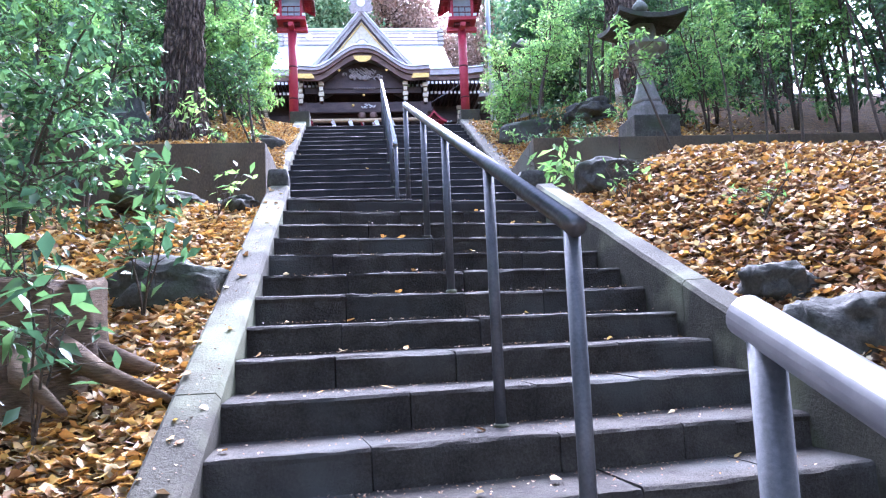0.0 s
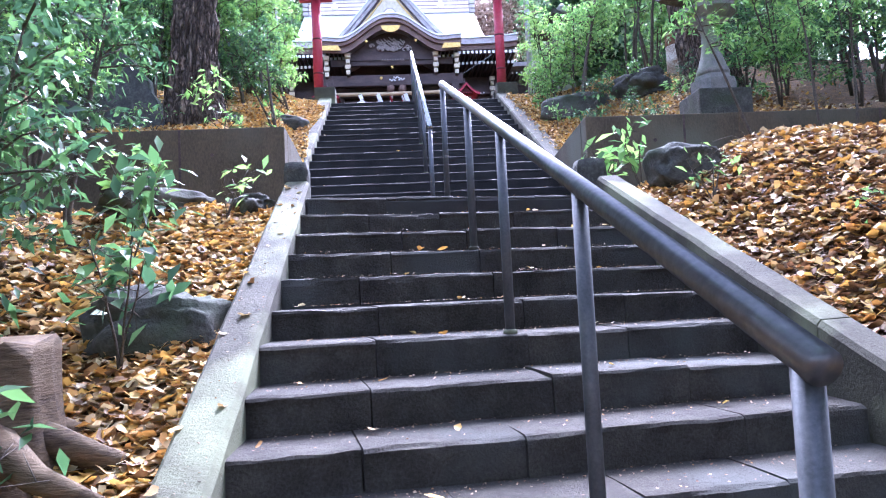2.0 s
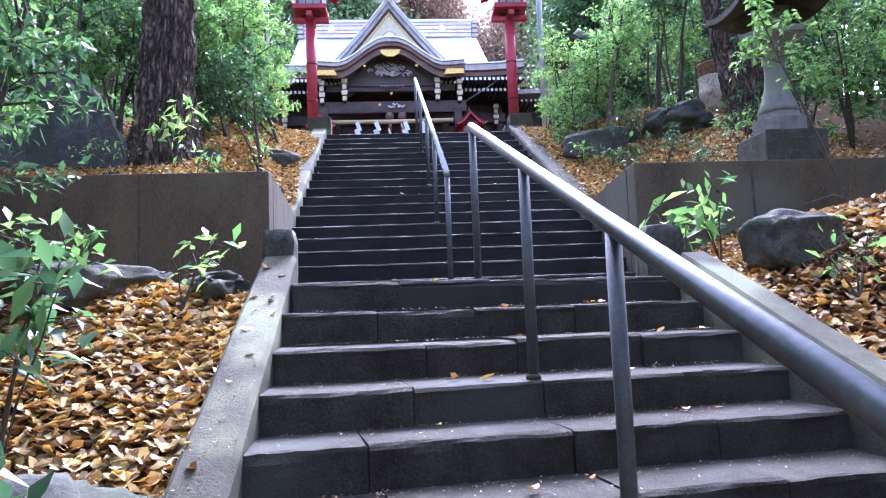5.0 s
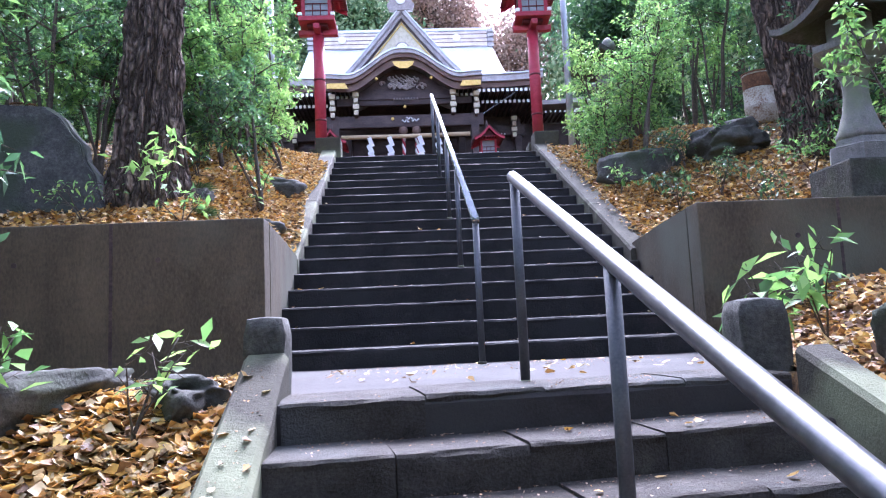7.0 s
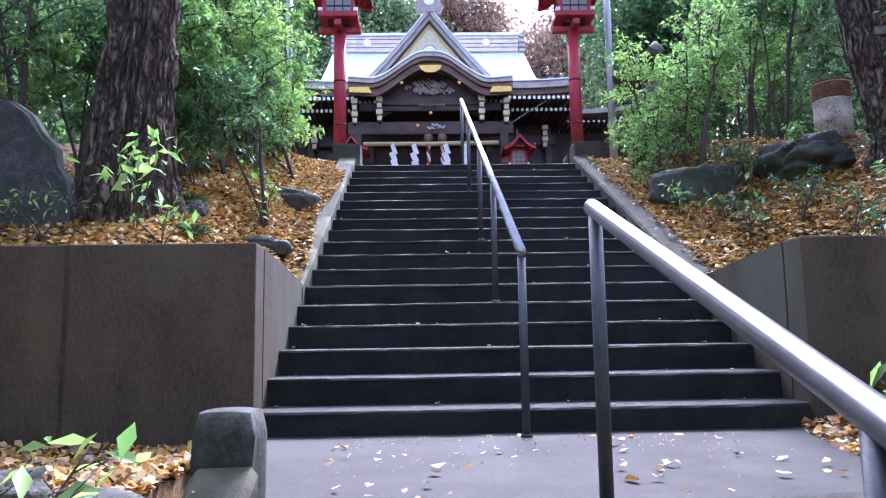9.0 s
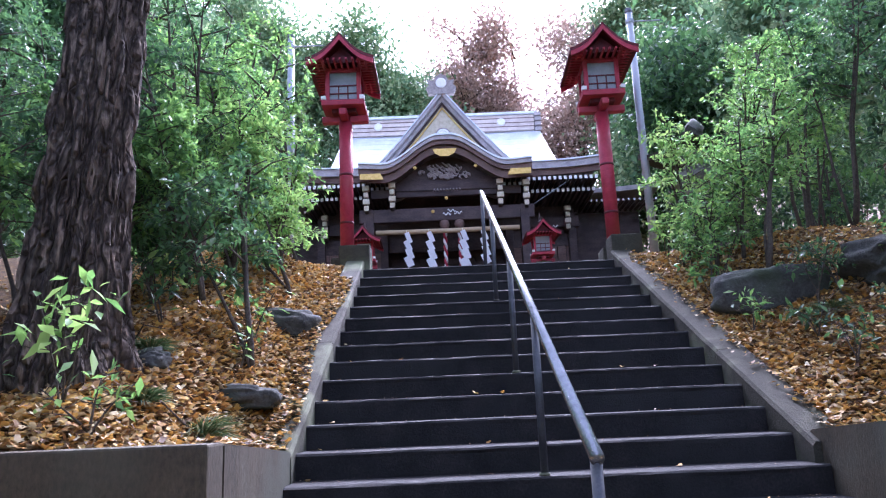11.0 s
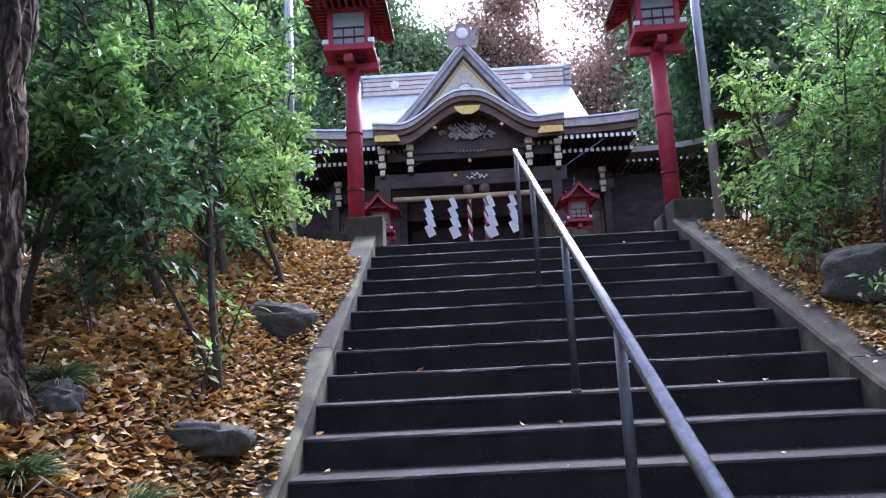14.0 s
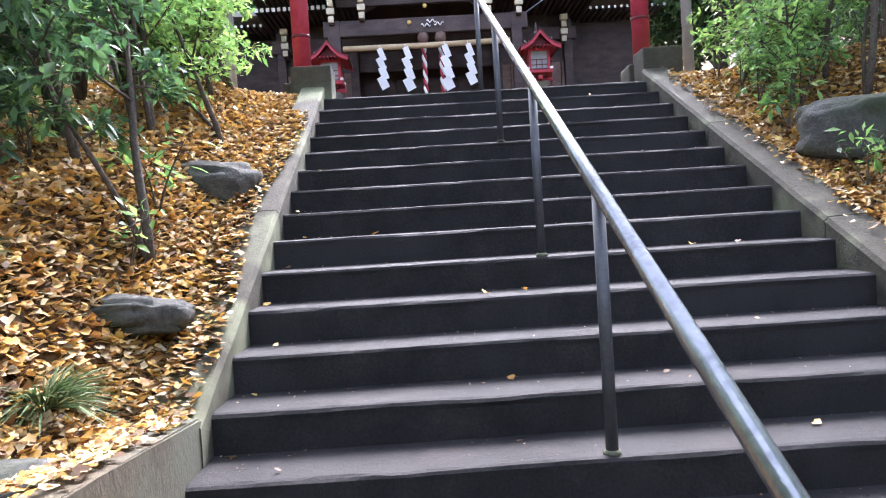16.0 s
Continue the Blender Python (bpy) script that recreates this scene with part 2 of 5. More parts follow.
def box(bm, x0, x1, y0, y1, z0, z1, bevel=0.0, m=None):
    r = bmesh.ops.create_cube(bm, size=1, matrix=Matrix.LocRotScale(((x0 + x1) / 2, (y0 + y1) / 2, (z0 + z1) / 2), None, (x1 - x0, y1 - y0, z1 - z0)))
    vs = r["verts"]
    if bevel:
        es = list({e for v in vs for e in v.link_edges})
        out = bmesh.ops.bevel(bm, geom=es, offset=bevel, segments=2, affect="EDGES", profile=0.6)
        vs = list({v for f in out["faces"] for v in f.verts} | {v for v in vs if v.is_valid})
    if m is not None:
        bmesh.ops.transform(bm, matrix=m, verts=vs)
    return bm


def boxed(name, x0, x1, y0, y1, z0, z1, mat, parent=None, bevel=0.006, label="", m=None):
    return part(name, box(bmesh.new(), x0, x1, y0, y1, z0, z1, bevel, m), mat, parent, label)


def tube_bm(bm, points, radii, sides=12, cap=True):
    """A round bar along points."""
    pts = [Vector(p) for p in points]
    rings = []
    side = None
    for i, p in enumerate(pts):
        d = (pts[min(i + 1, len(pts) - 1)] - pts[max(i - 1, 0)]).normalized()
        if side is None:
            side = d.cross(Vector((0.3, 1, 0.1))).normalized()
        side = (side - d * side.dot(d)).normalized()
        up = d.cross(side)
        r = radii[i] if hasattr(radii, "__len__") else radii
        rings.append([bm.verts.new(p + (side * math.cos(a) + up * math.sin(a)) * r) for a in [2 * math.pi * k / sides for k in range(sides)]])
    for a, b in zip(rings, rings[1:]):
        for k in range(sides):
            bm.faces.new((a[k], a[(k + 1) % sides], b[(k + 1) % sides], b[k]))
    if cap:
        bm.faces.new(rings[0][::-1])
        bm.faces.new(rings[-1])
    return bm


def lathe(bm, profile, sides=20, centre=(0, 0), turn=0.0):
    """Rings of (radius, z) about an upright axis."""
    rings = [[bm.verts.new((centre[0] + r * math.cos(a), centre[1] + r * math.sin(a), z)) for a in [turn + 2 * math.pi * k / sides for k in range(sides)]] for r, z in profile]
    for a, b in zip(rings, rings[1:]):
        for k in range(sides):
            bm.faces.new((a[k], a[(k + 1) % sides], b[(k + 1) % sides], b[k]))
    bm.faces.new(rings[0][::-1])
    bm.faces.new(rings[-1])
    return bm


def prism(bm, outline, y0, y1):
    """An outline of (x, z) drawn out from y0 to y1."""
    a = [bm.verts.new((x, y0, z)) for x, z in outline]
    b = [bm.verts.new((x, y1, z)) for x, z in outline]
    bm.faces.new(a)
    bm.faces.new(b[::-1])
    for k in range(len(a)):
        j = (k + 1) % len(a)
        bm.faces.new((a[k], b[k], b[j], a[j]))
    return bm


def rock_bm(size, seed, rough=0.34):
    bm = bmesh.new()
    bmesh.ops.create_icosphere(bm, subdivisions=4, radius=1)
    for v in bm.verts:
        p = v.co.copy()
        q = Vector([math.copysign(abs(c) ** 0.7, c) for c in p])
        n1 = noise.noise(p * 1.3 + Vector((seed, 0, 0))) - 1.1 * abs(noise.noise(p * 1.9 + Vector((seed, seed, 0)))) + 0.45 * noise.noise(p * 3.1 + Vector((0, seed, 0))) + 0.2 * noise.noise(p * 8 + Vector((0, 0, seed)))
        q *= 1 + rough * n1
        v.co = Vector((q.x * size[0], q.y * size[1], q.z * size[2]))
    return bm


def smooth(a, b, x):
    t = min(1.0, max(0.0, (x - a) / (b - a)))
    return t * t * (3 - 2 * t)


# ---- plan: the flights and the slopes beside them ----
RISE, RUN = 0.17, 0.35            # upper flight, 18 steps from y = 0
RISE_L, RUN_L = 0.156, 0.358      # lower flight, down from y = -2.4
SKEW = math.tan(radians(9.5))     # the lower treads run at a slant
TOP_Y, TOP_Z = 17 * RUN, 18 * RISE
FOOT = -2.95


def stair(y):
    if y < -2.4:
        return max(FOOT, (y + 2.4) * RISE_L / RUN_L)
    if y < 0:
        return 0.0
    return min(TOP_Z, RISE + y * RISE / RUN)


def ground_z(x, y):
    bumps = 0.05 * noise.noise(Vector((x * 0.9, y * 0.9, 0))) + 0.02 * noise.noise(Vector((x * 3, y * 3, 5)))
    if y > 24:
        return TOP_Z + 0.42 * min(y - 24, 60) + bumps
    inside = (-0.1 < x < (2.65 + 0.24 * (y + 1.9) if y < 0 else 3.31) if y < 2 else -0.05 < x < 3.2) if y > -1.9 else 0.34 - 0.025 * (y + 2.2) < x < 2.74 - 0.09 * (y + 2.2)
    if y < 0.08:
        z = max(FOOT + 0.05, min(0.02, 0.436 * (y + 2.05)) - 0.03)
        if x > 1.5:
            z += (0.1 * smooth(-1.9, -2.6, y) + smooth(2.9, 4.3, x) * 0.45) * smooth(-9, -5, y)
        else:
            z += smooth(0.0, -2.2, x) * 0.12 * smooth(-1.2, -3.5, y)
        z += bumps * smooth(0.0, 0.5, abs(x - 1.6) - 1.5)
    else:
        away = smooth(0.26, 1.0, -x) if x < 1.5 else smooth(0.4, 2.2, x - 3.15)
        near = max(1.0, stair(y) + 0.02)
        far = 1.06 + 0.4 * (y - 0.1) + (0.25 * smooth(4.5, 8, x) + 0.1 * smooth(-2, -4, x)) * smooth(1, 4, y)
        z = near + (min(far, TOP_Z + 0.1 + 0.3 * smooth(5, 8, abs(x - 1.5))) - near) * away + bumps * away
        z = min(z, TOP_Z + 0.5)
    if inside:
        z = min(z, stair(y) - 0.55) if y < TOP_Y + 0.3 else TOP_Z - 0.02
    return z

# ---- ground ----
xs = sorted({round(v, 3) for v in [*np.arange(-6, 9.5, 0.14), *np.linspace(-30, -6, 30), *np.linspace(9.5, 34, 30), -400, -200, -100, -60, 60, 100, 200, 400, -0.11, -0.09, -0.06, -0.04, 3.19, 3.21, 3.3, 3.32]})
ys = sorted({round(v, 3) for v in [*np.arange(-10, 9, 0.14), 0.07, 0.09, *np.linspace(9, 24, 20), *np.linspace(24.1, 90, 30), -400, -200, -100, -50, -30, -20, -15, 200, 400]})
gv = [(x, y, ground_z(x, y)) for y in ys for x in xs]
nx = len(xs)
gf = [(j * nx + i, j * nx + i + 1, (j + 1) * nx + i + 1, (j + 1) * nx + i) for j in range(len(ys) - 1) for i in range(nx - 1)]
ground = tagged(new("ground", mesh_of("ground", gv, gf, SOIL, True)), "brown leaf-strewn earth slope beside the stone stairs", "ground", kind="structure")

# ---- retaining walls ----


def retaining_wall(name, x_end, x_stair, label):
    """A concrete wall whose side runs up along the flight and slopes down to it."""
    bm = bmesh.new()
    s = 1 if x_end > x_stair else -1
    lo, hi = sorted((x_end, x_stair))
    top = 1.14
    box(bm, lo, hi, 0.0, 0.22, -0.6, top, 0.012)
    body = part(name, bm, WALL)
    tagged(body, label, "retaining wall", kind="structure")
    bm = bmesh.new()
    a = [(0.224, -0.5), (0.224, top - 0.004), (0.75, 1.1), (1.62, 1.04), (1.95, 0.9), (1.95, -0.2)]
    x0, x1 = sorted((x_stair, x_stair + s * 0.16))
    va = [bm.verts.new((x0, y, z)) for y, z in a]
    vb = [bm.verts.new((x1, y, z)) for y, z in a]
    bm.faces.new(va)
    bm.faces.new(vb[::-1])
    for k in range(len(a)):
        j = (k + 1) % len(a)
        bm.faces.new((va[k], vb[k], vb[j], va[j]))
    bmesh.ops.bevel(bm, geom=list(bm.edges), offset=0.01, segments=2, affect="EDGES")
    part("side_return", bm, WALL, body)
    for hx in (0.75, 1.75, 2.9, 3.7):
        for hz in (0.32, 0.86):
            if (hx + hz * 2) % 1 > 0.9:
                continue
            hb = tube_bm(bmesh.new(), [(x_stair + s * hx, -0.004, hz), (x_stair + s * hx, 0.01, hz)], 0.02, 10)
            part("weep_hole", hb, DARK_WOOD, body, "dark round drain hole")
    for jx in (1.08, 3.3):
        boxed("wall_joint", x_stair + s * jx - 0.012, x_stair + s * jx + 0.012, -0.003, 0.02, -0.4, top - 0.01, DARK_WOOD, body, 0, "dark open expansion joint")
    return body


retaining_wall("wall_left", -9.0, -0.005, "stained grey-brown concrete retaining wall with drain holes")
retaining_wall("wall_right", 11.0, 3.2, "stained grey concrete retaining wall with drain holes")

# ---- upper flight ----
upper = empty("upper_stairs", "dark wet-looking concrete stair flight with worn edges", "stairs", kind="structure")


def step_mesh(w, d, h, wear, seed, cuts=26):
    """A step block from its front edge at y = 0 back to d and down by h, with a worn nose."""
    bm = bmesh.new()
    prof = [(0.0, -h), (0.004, -0.04), (0.002, -0.016), (0.012, -0.004), (0.03, 0.0), (d * 0.5, 0.001), (d, 0.004), (d, -h)]
    rows = []
    for i in range(cuts + 1):
        x = w * i / cuts
        r = []
        for k, (y, z) in enumerate(prof):
            n1 = noise.noise(Vector((x * 2.2, seed * 3.7, k * 0.4))) + 0.6 * noise.noise(Vector((x * 9, seed * 5.1, k * 0.7)))
            n2 = noise.noise(Vector((x * 1.3 + 7, seed * 2.9, 0)))
            dy = wear * (n1 * (1.0 if k < 5 else 0.0) + n2 * 0.8 * (k < 5))
            dz = -wear * abs(n1) * (0.9 if k in (2, 3, 4) else 0.0) + wear * 0.5 * n2 * (k in (2, 3, 4, 5))
            r.append(bm.verts.new((x, y + dy, z + dz)))
        rows.append(r)
    n = len(prof)
    for a, b in zip(rows, rows[1:]):
        for k in range(n):
            j = (k + 1) % n
            bm.faces.new((a[k], a[j], b[j], b[k]))
    bm.faces.new(rows[0])
    bm.faces.new(rows[-1][::-1])
    return bm


for i in range(1, 19):
    rise0 = RISE if i > 1 else 0.145
    st = part("step", step_mesh(3.2, RUN + 0.03 if i < 18 else 1.6, rise0 + 0.05, 0.007, i, 48), DARK_CONCRETE, upper)
    st.location = (-0.01, (i - 1) * RUN, i * RISE)

# upper kerbs along both sides, following the flight


def curb(name, x0, x1, y0, y1, rise, run, z_at, label, joints, height=0.07, slant=0.0):
    thing = empty(name, label, "stair kerb", "stair kerbs", kind="structure")
    cuts = [y0, *joints, y1]
    for a, b in zip(cuts, cuts[1:]):
        bm = bmesh.new()
        n = max(2, int((b - a) / 0.12))
        rings = []
        for i in range(n + 1):
            y = a + 0.004 + (b - a - 0.008) * i / n
            z = z_at(y) + height
            w = 0.006 * noise.noise(Vector((y * 3, x0, 1)))
            ring = [(x0 + w, z - 0.55), (x0 + w, z - 0.025), (x0 + 0.02 + w, z), (x1 - 0.02 - w, z + 0.004), (x1 - w, z - 0.02), (x1 - w, z - 0.55)]
            rings.append([bm.verts.new((px + slant * (y + 2.2), y, pz + 0.005 * noise.noise(Vector((px * 9, y * 6, 2))))) for px, pz in ring])
        for p, q in zip(rings, rings[1:]):
            for k in range(6):
                bm.faces.new((p[k], p[(k + 1) % 6], q[(k + 1) % 6], q[k]))
        bm.faces.new(rings[0])
        bm.faces.new(rings[-1][::-1])
        part("kerb_length", bm, CURB, thing)
    return thing


def upper_nose(y):
    return RISE + y * RISE / RUN


curb("kerb_upper_left", -0.24, 0.0, 1.6, 6.1, RISE, RUN, upper_nose, "mossy concrete kerb sloping beside the upper flight", (3.4, 5.0))
curb("kerb_upper_right", 3.15, 3.42, 1.5, 6.1, RISE, RUN, upper_nose, "leaf-strewn concrete kerb sloping beside the upper flight", (2.9, 4.5))
for px, lab in ((-0.33, "mossy concrete block ending the stair kerb"), (3.18, "bare concrete block ending the stair kerb")):
    bl = boxed("end_block", px, px + 0.4, 6.105, 6.45, 2.6, 3.42, CURB, None, 0.02)
    tagged(bl, lab, "block", "kerb end blocks")

# ---- landing ----
bm = bmesh.new()
nl = 24
rows = []
for i in range(nl + 1):
    f = i / nl
    xf = 0.42 + 2.3 * f
    xb = -0.02 + 3.24 * f
    yf = -2.4 + (xf - 0.5) * SKEW
    r = []
    for y, x, z in ((yf, xf, -0.3), (yf + 0.002, xf, -0.03), (yf + 0.02, xf, 0.0), (yf + 0.3, xf, 0.0), (-1.2, (xf + xb) / 2, 0.012), (0.03, xb, 0.03), (0.03, xb, -0.3)):
        w = 0.008 * noise.noise(Vector((x * 4, y * 3, 3)))
        r.append(bm.verts.new((x, y + w * (y < -1.5), z + w * 0.5)))
    rows.append(r)
for a, b in zip(rows, rows[1:]):
    for k in range(7):
        bm.faces.new((a[k], a[(k + 1) % 7], b[(k + 1) % 7], b[k]))
bm.faces.new(rows[0])
bm.faces.new(rows[-1][::-1])
landing = part("landing", bm, LANDING)
tagged(landing, "flat grey concrete landing scattered with dry leaves", "landing", kind="structure")

# ---- lower flight: blocks of stone ----
lower = empty("lower_stairs", "old worn stone block stair flight with chipped edges", "stairs", kind="structure")
turn = pose(0, 0, 0, 0, 0, math.degrees(math.atan(SKEW)))
rs = random.Random(4)
for k in range(0, 19):
    yk, zk = -2.4 - RUN_L * k, -RISE_L * k + (0.012 if k == 0 else 0.0)
    x = 0.42 + 0.009 * k if k else 0.5
    widths = [rs.uniform(0.5, 1.0) for _ in range(4)]
    total = sum(widths)
    for j, w in enumerate(widths):
        w = w / total * (2.39 + 0.024 * k if k else 2.26)
        bm = step_mesh(w - 0.006, RUN_L + 0.05, RISE_L + 0.1, 0.013, k * 7 + j, 16)
        ob = part("step_block", bm, STONE, lower)
        ob.matrix_basis = Matrix.Translation((x, yk + (x - 0.5) * SKEW + rs.uniform(-0.008, 0.008), zk + rs.uniform(-0.006, 0.006))) @ turn
        x += w * math.cos(math.atan(SKEW))


def lower_nose(y):
    return (y + 2.4) * RISE_L / RUN_L


curb("kerb_lower_left", 0.285, 0.48, -9.4, -2.02, RISE_L, RUN_L, lower_nose, "weathered concrete kerb sloping beside the lower flight", (-7.6, -5.6), 0.03, -0.025)


def lower_nose_right(y):
    return (y + 2.4 - 2.4 * SKEW) * RISE_L / RUN_L


curb("kerb_lower_right", 2.68, 2.85, -9.4, -2.16, RISE_L, RUN_L, lower_nose_right, "mossy concrete kerb sloping beside the lower flight", (-6.8, -4.6), 0.2, -0.09)
bm = bmesh.new()
box(bm, -3, 6, -16, -8.3, FOOT - 0.3, FOOT, 0.01)
tagged(part("paving_foot", bm, LANDING), "plain grey paved ground at the foot of the stairs", "paving", kind="structure")

# ---- stone posts on the landing ----


def stone_post(at, size, seed, label):
    bm = bmesh.new()
    box(bm, -size[0] / 2, size[0] / 2, -size[1] / 2, size[1] / 2, -0.3, size[2], 0)
    bmesh.ops.subdivide_edges(bm, edges=list(bm.edges), cuts=7, use_grid_fill=True)
    for v in bm.verts:
        c = v.co
        if c.z > size[2] - 0.06:
            k = 1 - 0.5 * ((c.z - size[2] + 0.06) / 0.06) ** 2 * 0.25
            c.x, c.y = c.x * k, c.y * k
            c.z -= 1.1 * (c.x ** 2 + c.y ** 2)
        c += Vector((noise.noise(c * 14 + Vector((seed, 0, 0))), noise.noise(c * 14 + Vector((0, seed, 0))), 0)) * 0.012
    ob = part("stone_post", bm, ROCK, None, "", True)
    ob.location = at
    return tagged(ob, label, "stone post", "stone posts on the landing")


stone_post((0.37, -1.93, 0.0), (0.175, 0.18, 0.36), 3, "short weathered square stone post with rounded top")
stone_post((2.75, -1.66, 0.0), (0.24, 0.24, 0.36), 8, "short rough grey stone post beside the kerb")

# ---- handrails ----


def handrail(rail_pts, post_list, label, steel=RAIL):
    thing = empty("handrail", label, "handrail", "handrails up the stairs")
    part("rail", tube_bm(bmesh.new(), rail_pts, 0.029, 20), steel, thing, "polished worn steel top rail", True)
    a, b = Vector(rail_pts[0]), Vector(rail_pts[-1])
    for y, z0 in post_list:
        f = (y - a.y) / (b.y - a.y)
        p = a.lerp(b, f)
        post = part("post", tube_bm(bmesh.new(), [(p.x, y, z0 - 0.06), (p.x, y, p.z - 0.005)], 0.0235, 16), POST, thing, "", True)
        part("base_collar", lathe(bmesh.new(), [(0.03, z0 - 0.01), (0.034, z0 + 0.004), (0.03, z0 + 0.012), (0.024, z0 + 0.016)], 16, (p.x, y)), CURB, post, "rough cement collar", True)
    return thing


def lower_z(x, y):
    """The tread under a place on the lower flight."""
    k = math.ceil((-2.4 + (x - 0.5) * SKEW - y) / RUN_L - 0.02)
    return -RISE_L * k


R1A, R1B = (1.70, -6.66, -0.90), (1.545, -1.78, 1.0)
handrail([R1A, R1B], [(y, lower_z(1.6, y)) for y in (-6.62, -5.54, -4.30, -3.22)] + [(-1.82, 0.0)], "dark steel handrail on posts up the lower flight")
R2A, R2B = (1.515, -0.2, 1.03), (1.55, 6.25, 4.1)
handrail([R2A, R2B], [(-0.17, 0.03), (4 * RUN + 0.05, 5 * RISE), (8 * RUN + 0.05, 9 * RISE), (13 * RUN + 0.05, 14 * RISE), (17 * RUN + 0.2, 18 * RISE)], "bright worn steel handrail on dark posts up the upper flight", RAIL_BRIGHT)
handrail([(1.72, -9.4, -1.86), (1.64, -7.62, -1.16)], [(-9.2, lower_z(1.7, -9.2)), (-7.66, lower_z(1.64, -7.66))], "dark steel handrail at the foot of the lower flight")

# ---- tall red lanterns ----


def hip_roof(bm, w, h, z, lift, n=10, thick=0.03):
    """A square roof with upswept corners, centred, eave half-width w."""
    grids = []
    for dz in (0, -thick):
        g = {}
        for i in range(-n, n + 1):
            for j in range(-n, n + 1):
                x, y = i / n, j / n
                d = max(abs(x), abs(y))
                zz = z + h * (1 - d) ** 1.35 * 1.0 + lift * (abs(x * y)) ** 2.2 + dz
                g[i, j] = bm.verts.new((x * w, y * w, zz))
        grids.append(g)
    for s, g in enumerate(grids):
        for i in range(-n, n):
            for j in range(-n, n):
                f = (g[i, j], g[i + 1, j], g[i + 1, j + 1], g[i, j + 1])
                bm.faces.new(f if s == 0 else f[::-1])
    a, b = grids
    ring = [(i, -n) for i in range(-n, n)] + [(n, j) for j in range(-n, n)] + [(i, n) for i in range(n, -n, -1)] + [(-n, j) for j in range(n, -n, -1)]
    for p, q in zip(ring, ring[1:] + ring[:1]):
        bm.faces.new((a[p], b[p], b[q], a[q]))
    return bm


def gable_roof(bm, w, l, h, z, curve, thick=0.03, n=12):
    """A ridge roof, ridge along y; w: half width, l: half length; the slopes sag and lift at the eaves."""
    prof = [(w * i / n, z + h * (1 - abs(i) / n) ** 1.0 - curve * math.sin(math.pi * abs(i) / n)) for i in range(-n, n + 1)]
    up = [(x, zz) for x, zz in prof]
    down = [(x, zz - thick) for x, zz in prof][::-1]
    return prism(bm, up + down, -l, l)


